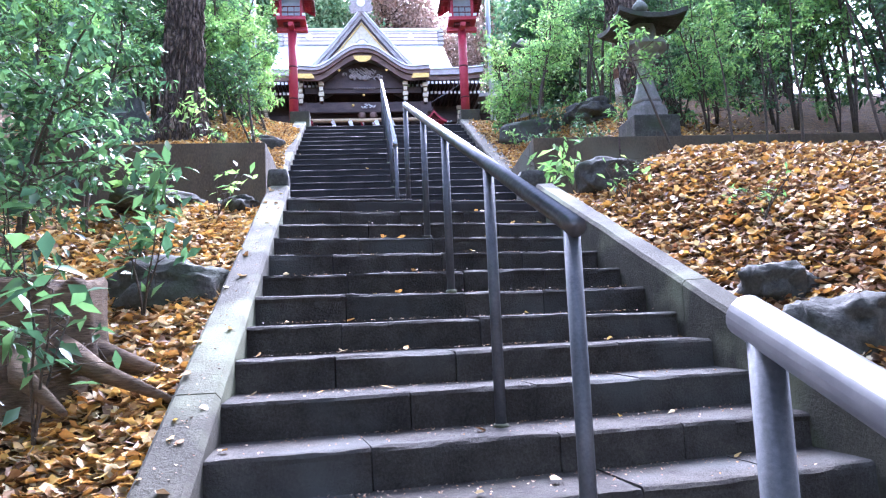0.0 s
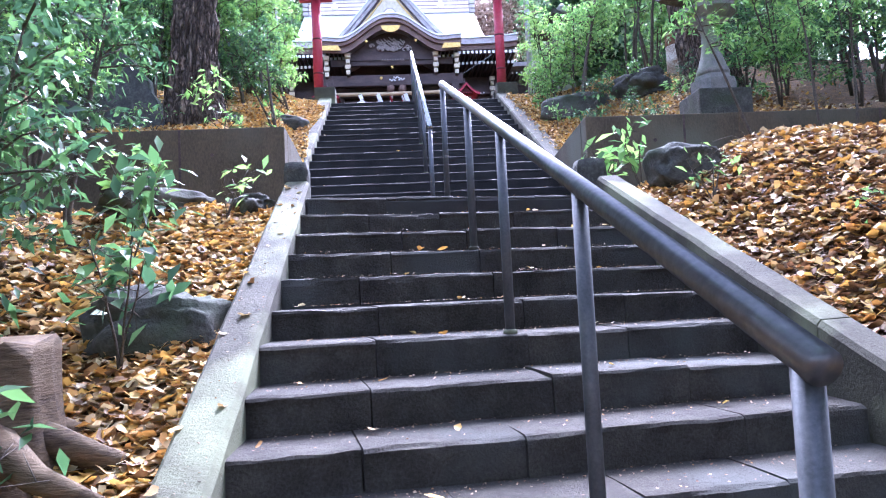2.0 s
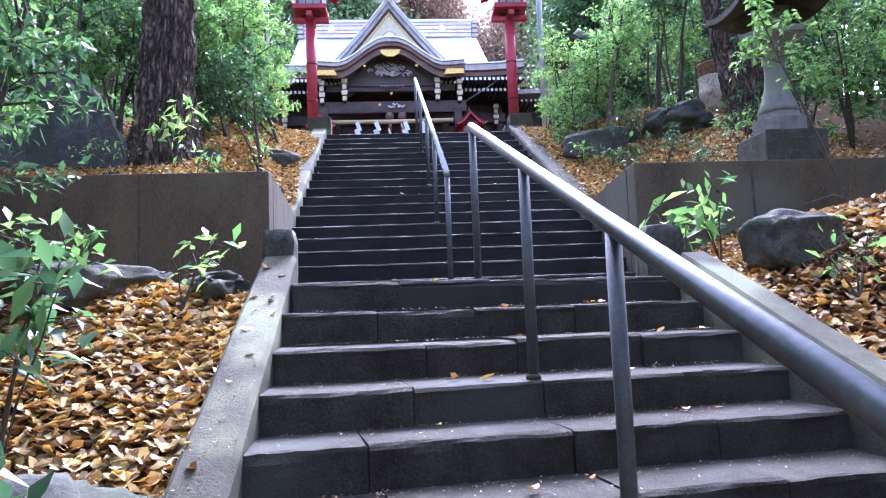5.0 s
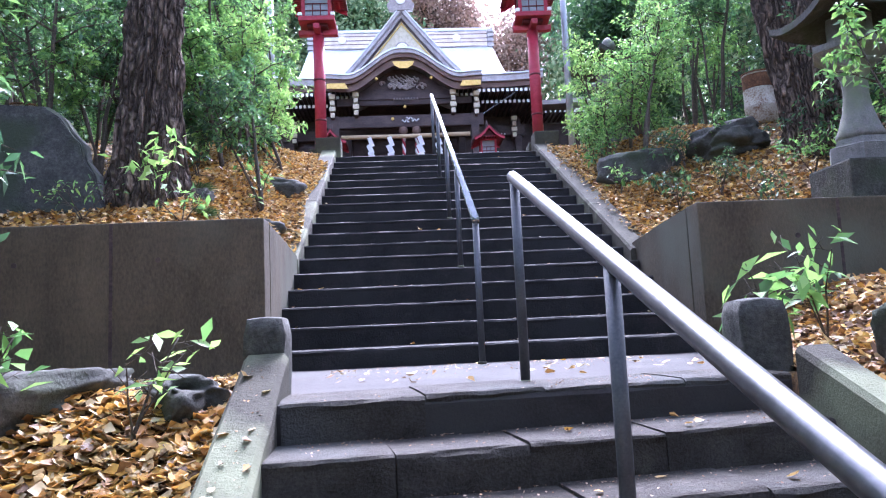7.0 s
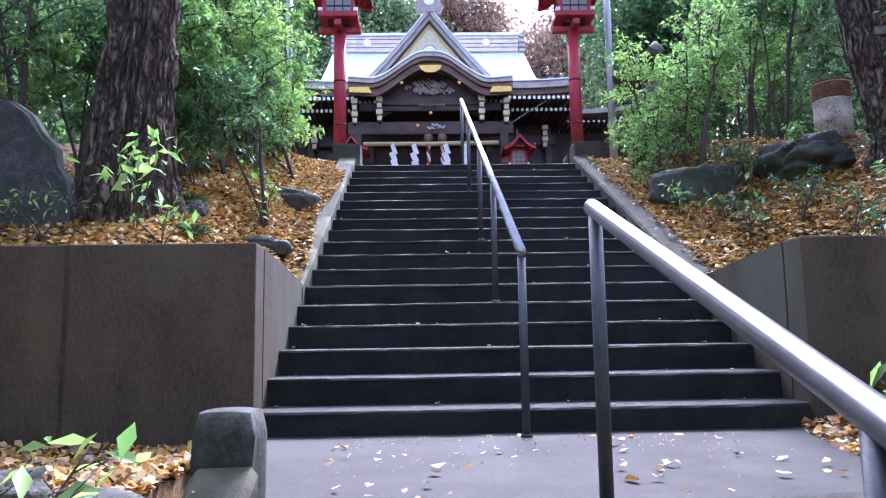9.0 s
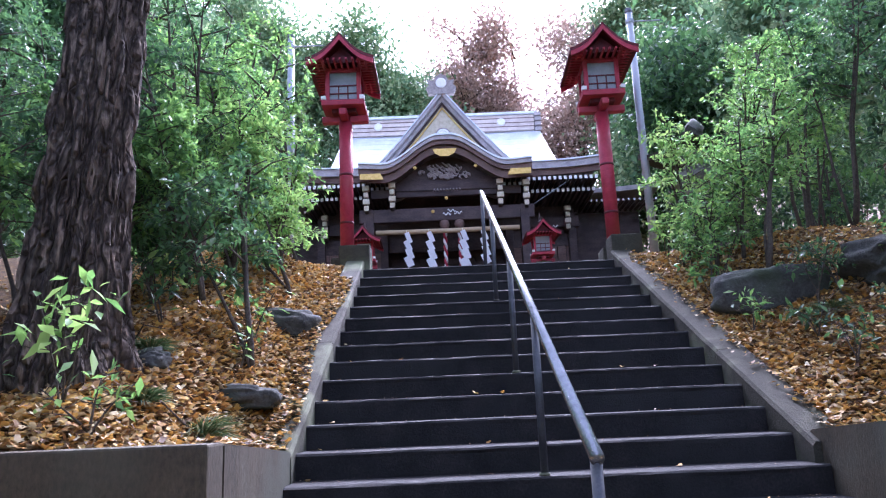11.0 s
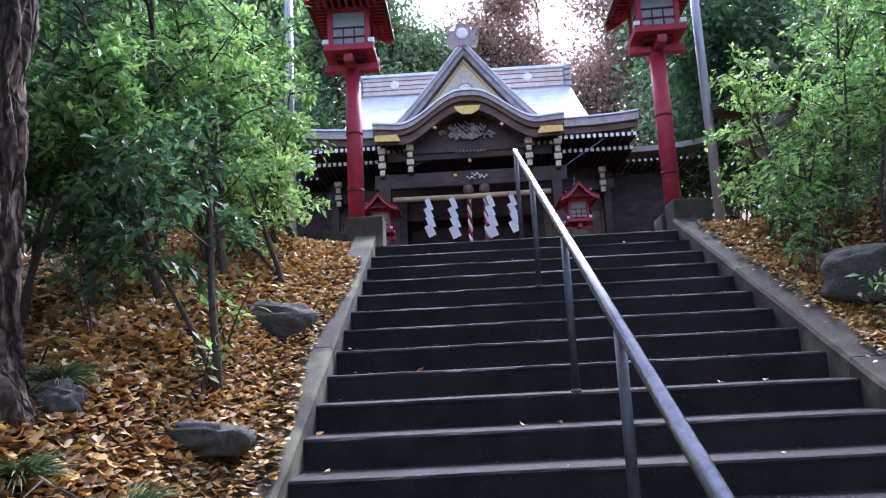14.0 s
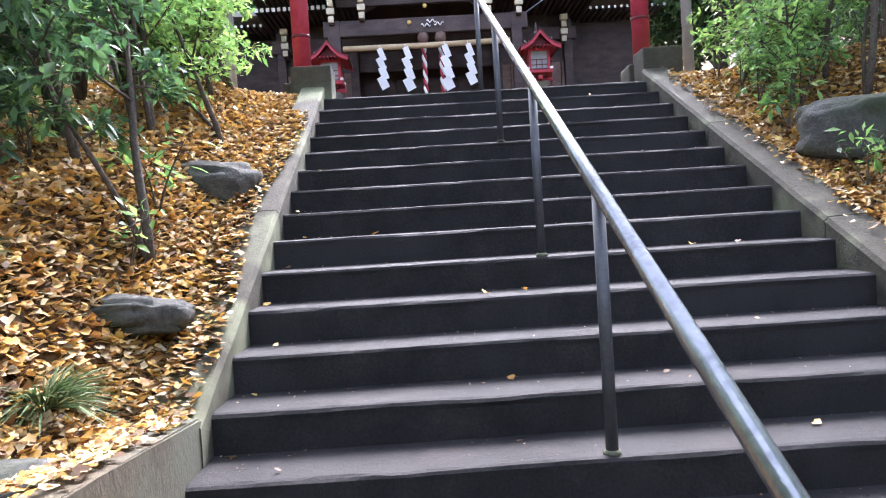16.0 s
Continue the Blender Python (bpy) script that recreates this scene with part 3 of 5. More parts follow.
def lantern_head(thing, s, z):
    """The red lantern box with frame, panes, brackets and gabled roof; s scales it, z is its foot."""
    boxed("base_board", -0.3 * s, 0.3 * s, -0.3 * s, 0.3 * s, z + 0.16 * s, z + 0.24 * s, RED, thing, 0.01)
    lower_board = part("bracket", box(box(bmesh.new(), -0.33 * s, 0.33 * s, -0.055 * s, 0.055 * s, z, z + 0.1 * s, 0.02 * s), -0.055 * s, 0.055 * s, -0.33 * s, 0.33 * s, z + 0.004, z + 0.104 * s, 0.02 * s), RED, thing)
    boxed("bracket_block", -0.17 * s, 0.17 * s, -0.17 * s, 0.17 * s, z + 0.1 * s, z + 0.17 * s, RED_DARK, thing, 0.01)
    for sx in (-1, 1):
        for sy in (-1, 1):
            boxed("corner_post", sx * 0.22 * s - 0.03 * s, sx * 0.22 * s + 0.03 * s, sy * 0.22 * s - 0.03 * s, sy * 0.22 * s + 0.03 * s, z + 0.24 * s, z + 0.72 * s, RED, thing, 0.006)
            boxed("post_foot", sx * 0.27 * s - 0.035 * s, sx * 0.27 * s + 0.035 * s, sy * 0.27 * s - 0.035 * s, sy * 0.27 * s + 0.035 * s, z + 0.245 * s, z + 0.3 * s, WHITE, thing, 0.004, "white painted end")
    for k in range(4):
        m = pose(0, 0, 0, 0, 0, 90 * k)
        pane = boxed("pane", -0.19 * s, 0.19 * s, -0.215 * s, -0.2 * s, z + 0.28 * s, z + 0.68 * s, LAMP_PANE, thing, 0, "pale glazed pane", m)
        bm = bmesh.new()
        for gx in (-0.065, 0.065):
            box(bm, (gx - 0.008) * s, (gx + 0.008) * s, -0.226 * s, -0.212 * s, z + 0.28 * s, z + 0.48 * s, 0, m)
        for gz in (0.36, 0.48):
            box(bm, -0.19 * s, 0.19 * s, -0.23 * s, -0.212 * s, z + (gz - 0.008) * s, z + (gz + 0.008) * s, 0, m)
        part("lattice", bm, RED_DARK, pane)
        boxed("top_rail", -0.25 * s, 0.25 * s, -0.25 * s, -0.19 * s, z + 0.68 * s + 0.002 * k, z + 0.74 * s + 0.002 * k, RED, thing, 0.005, "", m)
    roof = part("roof", gable_roof(bmesh.new(), 0.47 * s, 0.6 * s, 0.37 * s, z + 0.74 * s, 0.07 * s, 0.04 * s), RED_DARK, thing, "dark red upswept roof", False)
    for k in range(4):
        m = pose(0, 0, 0, 0, 0, 90 * k)
        for i in range(-6, 7) if k % 2 else range(-4, 5):
            boxed("rafter", i * 0.085 * s - 0.014 * s, i * 0.085 * s + 0.014 * s, (-0.43 if k % 2 else -0.56) * s, -0.22 * s, z + 0.715 * s, z + 0.745 * s, RED, roof, 0, "", m)
    for sy in (-1, 1):
        part("gable_board", gable_roof(bmesh.new(), 0.46 * s, 0.02 * s, 0.37 * s, z + 0.695 * s, 0.07 * s, 0.07 * s), RED, roof, "red gable board").location = (0, sy * 0.585 * s, 0)
        part("gable_field", prism(bmesh.new(), [(-0.24 * s, z + 0.745 * s), (0.24 * s, z + 0.745 * s), (0, z + 0.98 * s)], -0.01, 0.01), RED_DARK, roof).location = (0, sy * 0.4 * s, 0)
    part("finial", lathe(bmesh.new(), [(0.05 * s, z + 1.08 * s), (0.06 * s, z + 1.15 * s), (0.025 * s, z + 1.19 * s), (0.035 * s, z + 1.26 * s), (0.008 * s, z + 1.4 * s)], 10), DARK_WOOD, roof, "dark pointed finial")


tall = empty("shrine_lantern", "tall vermilion post lantern with dark upswept roof", "lantern", "tall red lanterns flanking the stairs", (-0.3, 6.75, TOP_Z))
part("plinth", box(bmesh.new(), -0.2, 0.2, -0.2, 0.2, -0.1, 0.3, 0.03), CURB, tall, "concrete plinth")
part("post", tube_bm(bmesh.new(), [(0, 0, 0.28), (0, 0, 2.42)], 0.095, 18), RED, tall, "", True)
for zz in (1.5, 0.8):
    part("band", lathe(bmesh.new(), [(0.096, zz), (0.101, zz + 0.005), (0.101, zz + 0.03), (0.096, zz + 0.035)], 18), RED_DARK, tall, "dark clamp band", True)
lantern_head(tall, 1.0, 2.3)
copy_thing(tall, pose(3.37, 6.75, TOP_Z, 0, 0, -2))

small = empty("shrine_lantern", "small vermilion wooden lantern on a pedestal before the hall", "lantern", "small red lanterns before the hall", (-0.66, 12.6, TOP_Z))
part("pedestal", lathe(bmesh.new(), [(0.3, -0.05), (0.3, 0.2), (0.2, 0.3), (0.16, 1.2), (0.24, 1.35)], 4, (0, 0), math.pi / 4), GRANITE, small, "grey stone pedestal")
lantern_head(small, 0.8, 1.36)
copy_thing(small, pose(3.22, 12.6, TOP_Z))

# ---- steel poles ----
for px, py, h, lab in ((-1.2, 7.3, 4.0, "grey galvanised steel pole among the trees"), (4.05, 7.2, 4.15, "grey galvanised steel pole with a wire bracket")):
    p = empty("utility_pole", lab, "pole", "steel poles", (px, py, TOP_Z))
    part("shaft", tube_bm(bmesh.new(), [(0, 0, -0.2), (0, 0, h)], [0.062, 0.052], 14), POLE, p, "", True)
    part("cap", lathe(bmesh.new(), [(0.056, h - 0.02), (0.06, h), (0.05, h + 0.05), (0.02, h + 0.07)], 14), POST, p, "dark cap")
    part("clamp", lathe(bmesh.new(), [(0.06, h - 0.2), (0.066, h - 0.19), (0.066, h - 0.14), (0.06, h - 0.13)], 14), POLE, p)
    part("bracket_arm", tube_bm(bmesh.new(), [(0, 0, h - 0.16), (0.5, 0.1, h - 0.1)], 0.012, 8), POLE, p)

# ---- shrine hall ----
CX, FY = 1.2, 14.6
hall = empty("shrine_hall", "dark carved wooden shrine hall with a curved gable porch", "shrine", "", (CX, FY, TOP_Z + 0.2))


def H(name, x0, x1, y0, y1, z0, z1, mat, label="", bevel=0.008, parent=None):
    """A member of the hall, in metres from the porch's middle and the court's level."""
    return boxed(name, x0, x1, y0, y1, z0, z1, mat, parent or hall, bevel, label)


def wave(x, w=2.14, base=3.94, top=4.66):
    """The curved porch gable: flat wings, then a round hump."""
    u = abs(x)
    return base + (top - base) * (1 - smooth(0.12, 1.55, u)) + 0.04 * smooth(1.5, w, u)


H("platform", -4.2, 4.2, 1.6, 6.5, -0.3, 0.75, BROWN_WOOD, "raised timber floor")
for i in range(4):
    H("entry_step", -1.7, 1.7, 0.4 + 0.3 * i, 0.72 + 0.3 * i, -0.25, 0.19 * (i + 1), BROWN_WOOD)
H("back_wall", -3.6, 3.6, 3.0, 3.15, 0.75, 4.3, DARK_WOOD, "dark timber wall")
for sx in (-1, 1):
    for i in range(7):
        H("wall_board", sx * (1.95 + 0.25 * i) - 0.115, sx * (1.95 + 0.25 * i) + 0.115, 2.35, 2.4, 0.75, 2.5, BROWN_WOOD)
    H("wall_rail", sx * 2.7 - 0.9, sx * 2.7 + 0.9, 2.3, 2.345, 1.5, 1.62, DARK_WOOD)
    H("side_wall", sx * 3.55 - 0.06, sx * 3.55 + 0.06, 2.4, 6.4, 0.75, 4.2, DARK_WOOD)
for i in range(8):
    H("door_panel", -1.6 + 0.4 * i + 0.012, -1.2 + 0.4 * i - 0.012, 2.9, 2.97, 0.8, 2.4, DARK_WOOD)
for x in (-1.95, 1.95):
    H("porch_column", x - 0.11, x + 0.11, 0.0, 0.22, -0.25, 3.1, DARK_WOOD)
for x in (-3.5, -1.75, 1.75, 3.5):
    H("main_column", x - 0.1, x + 0.1, 2.15, 2.35, 0.7, 3.5, DARK_WOOD)
H("porch_beam", -2.2, 2.2, 0.02, 0.2, 2.75, 3.1, DARK_WOOD, "dark carved tie beam", 0.03)
H("porch_lintel", -1.9, 1.9, 0.05, 0.17, 3.4, 3.62, DARK_WOOD, "", 0.02)
H("main_lintel", -3.7, 3.7, 2.1, 2.3, 3.0, 3.3, DARK_WOOD)
H("frieze", -3.6, 3.6, 2.35, 2.45, 2.5, 4.2, DARK_WOOD)
part("bamboo_pole", tube_bm(bmesh.new(), [(-1.78, -0.1, 2.46), (0, -0.1, 2.45), (1.78, -0.1, 2.47)], 0.06, 12), PALE_WOOD, hall, "pale wooden offering bar", True)

# stacked brackets with pale ends
for x, y, z in ((-2.0, -0.1, 3.15), (-1.35, -0.12, 3.2), (1.35, -0.12, 3.2), (2.0, -0.1, 3.15), (3.35, 1.9, 3.0), (-3.35, 1.9, 3.0)):
    br = H("bracket_set", x - 0.05, x + 0.05, y, y + 0.4, z - 0.15, z + 0.5, DARK_WOOD)
    for i in range(4):
        H("bracket_end", x - 0.06 - 0.025 * (i % 2), x + 0.06 + 0.025 * (i % 2), y - 0.06 - 0.03 * i, y - 0.003, z - 0.12 + 0.165 * i, z + 0.01 + 0.165 * i, CREAM, "cream painted bracket end", 0.012, br)

# curved porch roof
xs2 = np.linspace(-2.14, 2.14, 61)
for name, dz0, dz1, y0, y1, mat, lab in (("porch_roof", 0.0, 0.1, -0.62, 2.6, ROOF_EDGE, "layered curved gable edge"), ("porch_fascia", -0.11, -0.004, -0.56, -0.46, BROWN_WOOD, "curved brown bargeboard"), ("porch_lining", -0.3, -0.115, -0.46, -0.38, BROWN_WOOD, "brown curved board"), ("porch_sheet", 0.104, 0.15, -0.66, 2.6, COPPER, "silver grey metal sheet")):
    out = [(x, wave(x) + dz1) for x in xs2] + [(x, wave(x) + dz0) for x in xs2[::-1]]
    part(name, prism(bmesh.new(), out, y0, y1), mat, hall, lab)
out = [(x, wave(x) - 0.25) for x in np.linspace(-1.3, 1.3, 40)] + [(1.3, 3.55), (-1.3, 3.55)]
part("gable_panel", prism(bmesh.new(), out, 0.0, 0.06), DARK_WOOD, hall, "dark panel inside the curved gable")
# carvings
cr = random.Random(3)
bm = bmesh.new()
for i in range(64):
    a, r = cr.uniform(0, math.pi), cr.uniform(0.05, 1.0)
    x, z = 0.66 * r * math.cos(a), 3.84 + 0.36 * r * math.sin(a)
    tube_bm(bm, [(x + 0.07 * math.cos(a * 3 + t), -0.06 - 0.03 * math.sin(t * 2), z + 0.055 * math.sin(a * 2 + t)) for t in np.linspace(0, 4.4, 7)], [0.012, 0.02, 0.024, 0.024, 0.02, 0.015, 0.006], 6)
part("gable_carving", bm, CARVING, hall, "weathered grey wave carving", True)
bm = bmesh.new()
for i in range(9):
    x = -0.32 + 0.08 * i
    tube_bm(bm, [(x, -0.04, 3.5), (x + 0.03, -0.08, 3.54), (x + 0.06, -0.05, 3.5)], [0.01, 0.025, 0.01], 6)
part("lower_carving", bm, CARVING, hall, "", True)
for x, z, s in ((0.12, 2.98, 1), (0.28, 2.92, -1), (0.0, 2.9, 1), (2.5, 2.95, 1), (3.0, 3.0, -1), (-2.6, 2.95, 1), (2.75, 2.72, 1)):
    pts = [(x + 0.05 * s * t, -0.05 if abs(x) < 2 else 2.05, z + 0.035 * math.sin(t * 3)) for t in np.linspace(-2, 2, 10)]
    part("cloud_scroll", tube_bm(bmesh.new(), pts, 0.012, 6), WHITE, hall, "white painted scroll line")
for x, z in ((-0.75, 3.97), (0.75, 3.97), (0.0, 3.32), (-0.35, 2.98)):
    part("boss", lathe(bmesh.new(), [(0.045, 0), (0.045, 0.02), (0.02, 0.035)], 12), GOLD, hall, "small gilt boss").matrix_basis = pose(x, -0.5 if z > 3.9 else -0.01, z, 90)
part("gilt_pendant", prism(bmesh.new(), [(-0.3, 4.42), (0.3, 4.42), (0.24, 4.3), (0.1, 4.22), (-0.1, 4.22), (-0.24, 4.3)], -0.6, -0.57), GOLD, hall, "gilt gable pendant")
for sx in (-1, 1):
    part("gilt_board", prism(bmesh.new(), [(sx * 1.52, 3.68), (sx * 1.6, 3.84), (sx * 2.1, 3.84), (sx * 2.1, 3.7)], -0.6, -0.565), GOLD, hall, "gilt eave board")

# main eaves, rafters and roof
for sx in (-1, 1):
    reach = 4.05 if sx > 0 else 3.9
    pts = np.linspace(1.9, reach, 16)
    lift = [0.1 * ((p - 1.9) / (reach - 1.9)) ** 3 for p in pts]
    for nm, a, b, y0, y1, mat in (("main_eave", 4.16, 4.34, 0.45, 3.2, ROOF_EDGE), ("eave_sheet", 4.344, 4.38, 0.4, 3.2, COPPER), ("eave_board", 4.0, 4.155, 0.55, 0.62, BROWN_WOOD)):
        out = [(sx * p, b + l) for p, l in zip(pts, lift)] + [(sx * p, a + l) for p, l in zip(pts[::-1], lift[::-1])]
        part(nm, prism(bmesh.new(), out, y0, y1), mat, hall)
    for i in range(19):
        for row, (y0, zz) in enumerate(((0.5, 3.86), (0.95, 3.66))):
            x = sx * (1.5 + (reach - 1.62) * i / 18)
            rf = H("rafter", x - 0.036, x + 0.036, y0 if i > 4 else y0 - 0.72, 3.0, zz, zz + 0.085, DARK_WOOD, "", 0)
            H("rafter_end", x - 0.038, x + 0.038, (y0 if i > 4 else y0 - 0.72) - 0.02, (y0 if i > 4 else y0 - 0.72) - 0.002, zz - 0.002, zz + 0.087, WHITE, "white painted rafter end", 0, rf)
# lower wing roofs behind
for sx in (-1, 1):
    out = [(sx * p, 4.0 + 0.16 * ((p - 3.6) / 2.6) ** 3 + 0.14) for p in np.linspace(3.6, 6.2, 12)] + [(sx * p, 4.0 + 0.16 * ((p - 3.6) / 2.6) ** 3) for p in np.linspace(6.2, 3.6, 12)]
    part("wing_eave", prism(bmesh.new(), out, 2.3, 6.4), ROOF_EDGE, hall)
    H("wing_wall", sx * 4.65 - 1.1, sx * 4.65 + 1.1, 3.4, 6.0, -0.25, 3.7, DARK_WOOD, "dark timber side wing")
    for i in range(16):
        x = sx * (3.7 + 0.155 * i)
        rf = H("rafter", x - 0.024, x + 0.024, 2.45, 3.6, 3.78, 3.84, DARK_WOOD, "", 0)
        H("rafter_end", x - 0.026, x + 0.026, 2.43, 2.448, 3.778, 3.842, WHITE, "white painted rafter end", 0, rf)
# upper roof: curved metal slope up to the ridge
bm = bmesh.new()
n = 14
rows = []
for i in range(n + 1):
    f = i / n
    y, z = 1.2 + 3.1 * f, 4.2 + 2.62 * f ** 1.25
    w = 3.4 - 0.3 * f
    rows.append([bm.verts.new((w * (2 * k / 24 - 1), y, z + 0.05 * abs(2 * k / 24 - 1) ** 4)) for k in range(25)])
for a, b in zip(rows, rows[1:]):
    for k in range(24):
        bm.faces.new((a[k], a[k + 1], b[k + 1], b[k]))
back = [bm.verts.new((v.co.x, 7.4 - (v.co.y - 1.2), v.co.z)) for v in rows[0]]
for k in range(24):
    bm.faces.new((rows[-1][k], rows[-1][k + 1], back[k + 1], back[k]))
part("main_roof", bm, COPPER, hall, "silver grey metal roof", True)
for i in range(1, 12):
    f = i / 12
    y, z, w = 1.2 + 3.1 * f, 4.2 + 2.62 * f ** 1.25, 3.4 - 0.3 * f
    H("roof_seam", -w, w, y - 0.012, y + 0.012, z - 0.01, z + 0.012, COPPER, "", 0)
ridge = H("ridge", -2.95, 2.95, 4.1, 4.6, 6.72, 7.24, RIDGE, "pale boarded roof ridge", 0.02)
for zz in (6.84, 6.97, 7.12):
    H("ridge_line", -2.97, 2.97, 4.085, 4.097, zz, zz + 0.02, BROWN_WOOD, "", 0, ridge)
H("ridge_cap", -3.05, 3.05, 4.03, 4.67, 7.245, 7.33, COPPER, "", 0.015, ridge)
for sx in (-1, 1):
    for i in range(4):
        H("ridge_end", sx * 3.06 - 0.1, sx * 3.06 + 0.1, 4.0, 4.7, 6.66 + 0.17 * i, 6.78 + 0.17 * i, ROOF_EDGE, "", 0.01, ridge)
for x in (-2.0, 1.9):
    part("ridge_crest", lathe(bmesh.new(), [(0.13, 0), (0.13, 0.02), (0.1, 0.035)], 18), WHITE, ridge, "round pale crest").matrix_basis = pose(x, 4.08, 7.0, 90)
# triangular gable over the porch
gx, gz0, gz1, gy = 1.84, 4.25, 6.4, 0.8
part("gable_infill", prism(bmesh.new(), [(-gx * 0.9, gz0 + 0.05), (gx * 0.9, gz0 + 0.05), (0, gz1 - 0.14)], gy, gy + 0.05), CREAM, hall, "cream painted gable field")
for sx in (-1, 1):
    def edge(f, d):
        return (sx * (gx + 0.12) * (1 - f) + 0 * d, gz0 - 0.1 + (gz1 - gz0 + 0.1) * (f ** 1.12) + d)
    fs = np.linspace(0, 1, 16)
    for nm, d0, d1, y0, y1, mat in (("bargeboard", -0.16, -0.03, gy - 0.14, gy - 0.06, ROOF_EDGE), ("gable_trim", -0.23, -0.164, gy - 0.1, gy - 0.04, DARK_WOOD), ("inner_trim", -0.33, -0.29, gy - 0.05, gy - 0.01, GOLD), ("gable_roof", -0.026, 0.1, gy - 0.3, gy + 3.2, ROOF_EDGE), ("gable_sheet", 0.104, 0.14, gy - 0.34, gy + 3.2, COPPER)):
        out = [edge(f, d1) for f in fs] + [edge(f, d0) for f in fs[::-1]]
        part(nm, prism(bmesh.new(), out, y0, y1), mat, hall)
part("crest_frame", prism(bmesh.new(), [(-0.62, 4.92), (0.62, 4.92), (0.5, 5.06), (0.36, 5.08), (0.3, 5.2), (0.2, 5.24), (0.2, 5.42), (0.1, 5.52), (-0.1, 5.52), (-0.2, 5.42), (-0.2, 5.24), (-0.3, 5.2), (-0.36, 5.08), (-0.5, 5.06)], gy - 0.04, gy - 0.012), CARVING, hall, "grey carved crest frame")
part("gable_crest", lathe(bmesh.new(), [(0.17, 0), (0.17, 0.03), (0.12, 0.05), (0.11, 0.03), (0.05, 0.04)], 22), WHITE, hall, "round pale crest disc").matrix_basis = pose(0, gy - 0.08, 5.3, 90)
bm = bmesh.new()
for sx in (-1, 1):
    for i in range(6):
        x = sx * (0.15 + 0.11 * i)
        tube_bm(bm, [(x, gy - 0.06, 5.02 - 0.03 * i), (x + sx * 0.06, gy - 0.1, 5.14 - 0.05 * i), (x + sx * 0.13, gy - 0.07, 5.05 - 0.05 * i)], [0.03, 0.05, 0.02], 7)
part("crest_scrolls", bm, CARVING, hall, "grey carved scrolls", True)
orn = part("ridge_ornament", prism(bmesh.new(), [(-0.34, 6.37), (0.34, 6.37), (0.4, 6.55), (0.3, 6.65), (0.36, 6.77), (0.2, 6.75), (0.14, 6.87), (0, 6.95), (-0.14, 6.87), (-0.2, 6.75), (-0.36, 6.77), (-0.3, 6.65), (-0.4, 6.55)], gy - 0.36, gy - 0.2), CARVING, hall, "grey scrolled ridge-end tile")
part("crest_disc", lathe(bmesh.new(), [(0.14, 0), (0.14, 0.03), (0.1, 0.045)], 18), WHITE, orn, "round pale crest").matrix_basis = pose(0, gy - 0.36, 6.67, 90)
tube = tube_bm(bmesh.new(), [(3.3, 0.6, 3.9), (2.2, 0.55, 3.2)], 0.008, 6)
part("rain_wire", tube, POLE, hall)

# paper streamers and bell ropes hang from the bar
for x, w in ((-1.02, 1.0), (-0.47, 1.1), (0.36, 1.15), (0.86, 1.0)):
    s = empty("paper_streamer", "white folded zigzag paper streamer hanging from the bar", "paper streamer", "paper streamers before the hall", (CX + x, FY - 0.19, TOP_Z + 2.62))
    bm = bmesh.new()
    z, off = 0.0, 0.0
    tube_bm(bm, [(0, 0, 0.06), (0, 0, -0.06)], 0.006, 6)
    for i in range(4):
        ww = 0.058 * w * (1 + 0.18 * i)
        box(bm, -ww, ww, -0.004 + 0.018 * (i % 2), 0.004 + 0.018 * (i % 2), -0.27, 0.0, 0, pose(off, 0, z, 8, 0, 12 - 24 * (i % 2)) @ pose(0, 0, 0, 0, -22))
        z -= 0.2 * w
        off += 0.05 if i % 2 else -0.03
    part("folded_paper", bm, PAPER, s)
for x, mats in ((-0.07, (WHITE, RED)), (0.3, (RED, WHITE))):
    r = empty("bell_rope", "red and white twisted bell rope hanging at the entrance", "rope", "bell ropes", (CX + x, FY + 0.1, TOP_Z + 1.05))
    for k, m in enumerate(mats):
        pts = [(0.025 * math.cos(t * 3 + k * math.pi), 0.025 * math.sin(t * 3 + k * math.pi), 1.9 - t * 0.16) for t in np.linspace(0, 11, 60)]
        part("strand", tube_bm(bmesh.new(), pts, 0.032, 7), m, r, "", True)
    part("bell", lathe(bmesh.new(), [(0.03, 1.95), (0.11, 1.9), (0.13, 1.8), (0.09, 1.7), (0.02, 1.68)], 14), BROWN_WOOD, r, "dull bronze bell", True)

# ---- plants ----


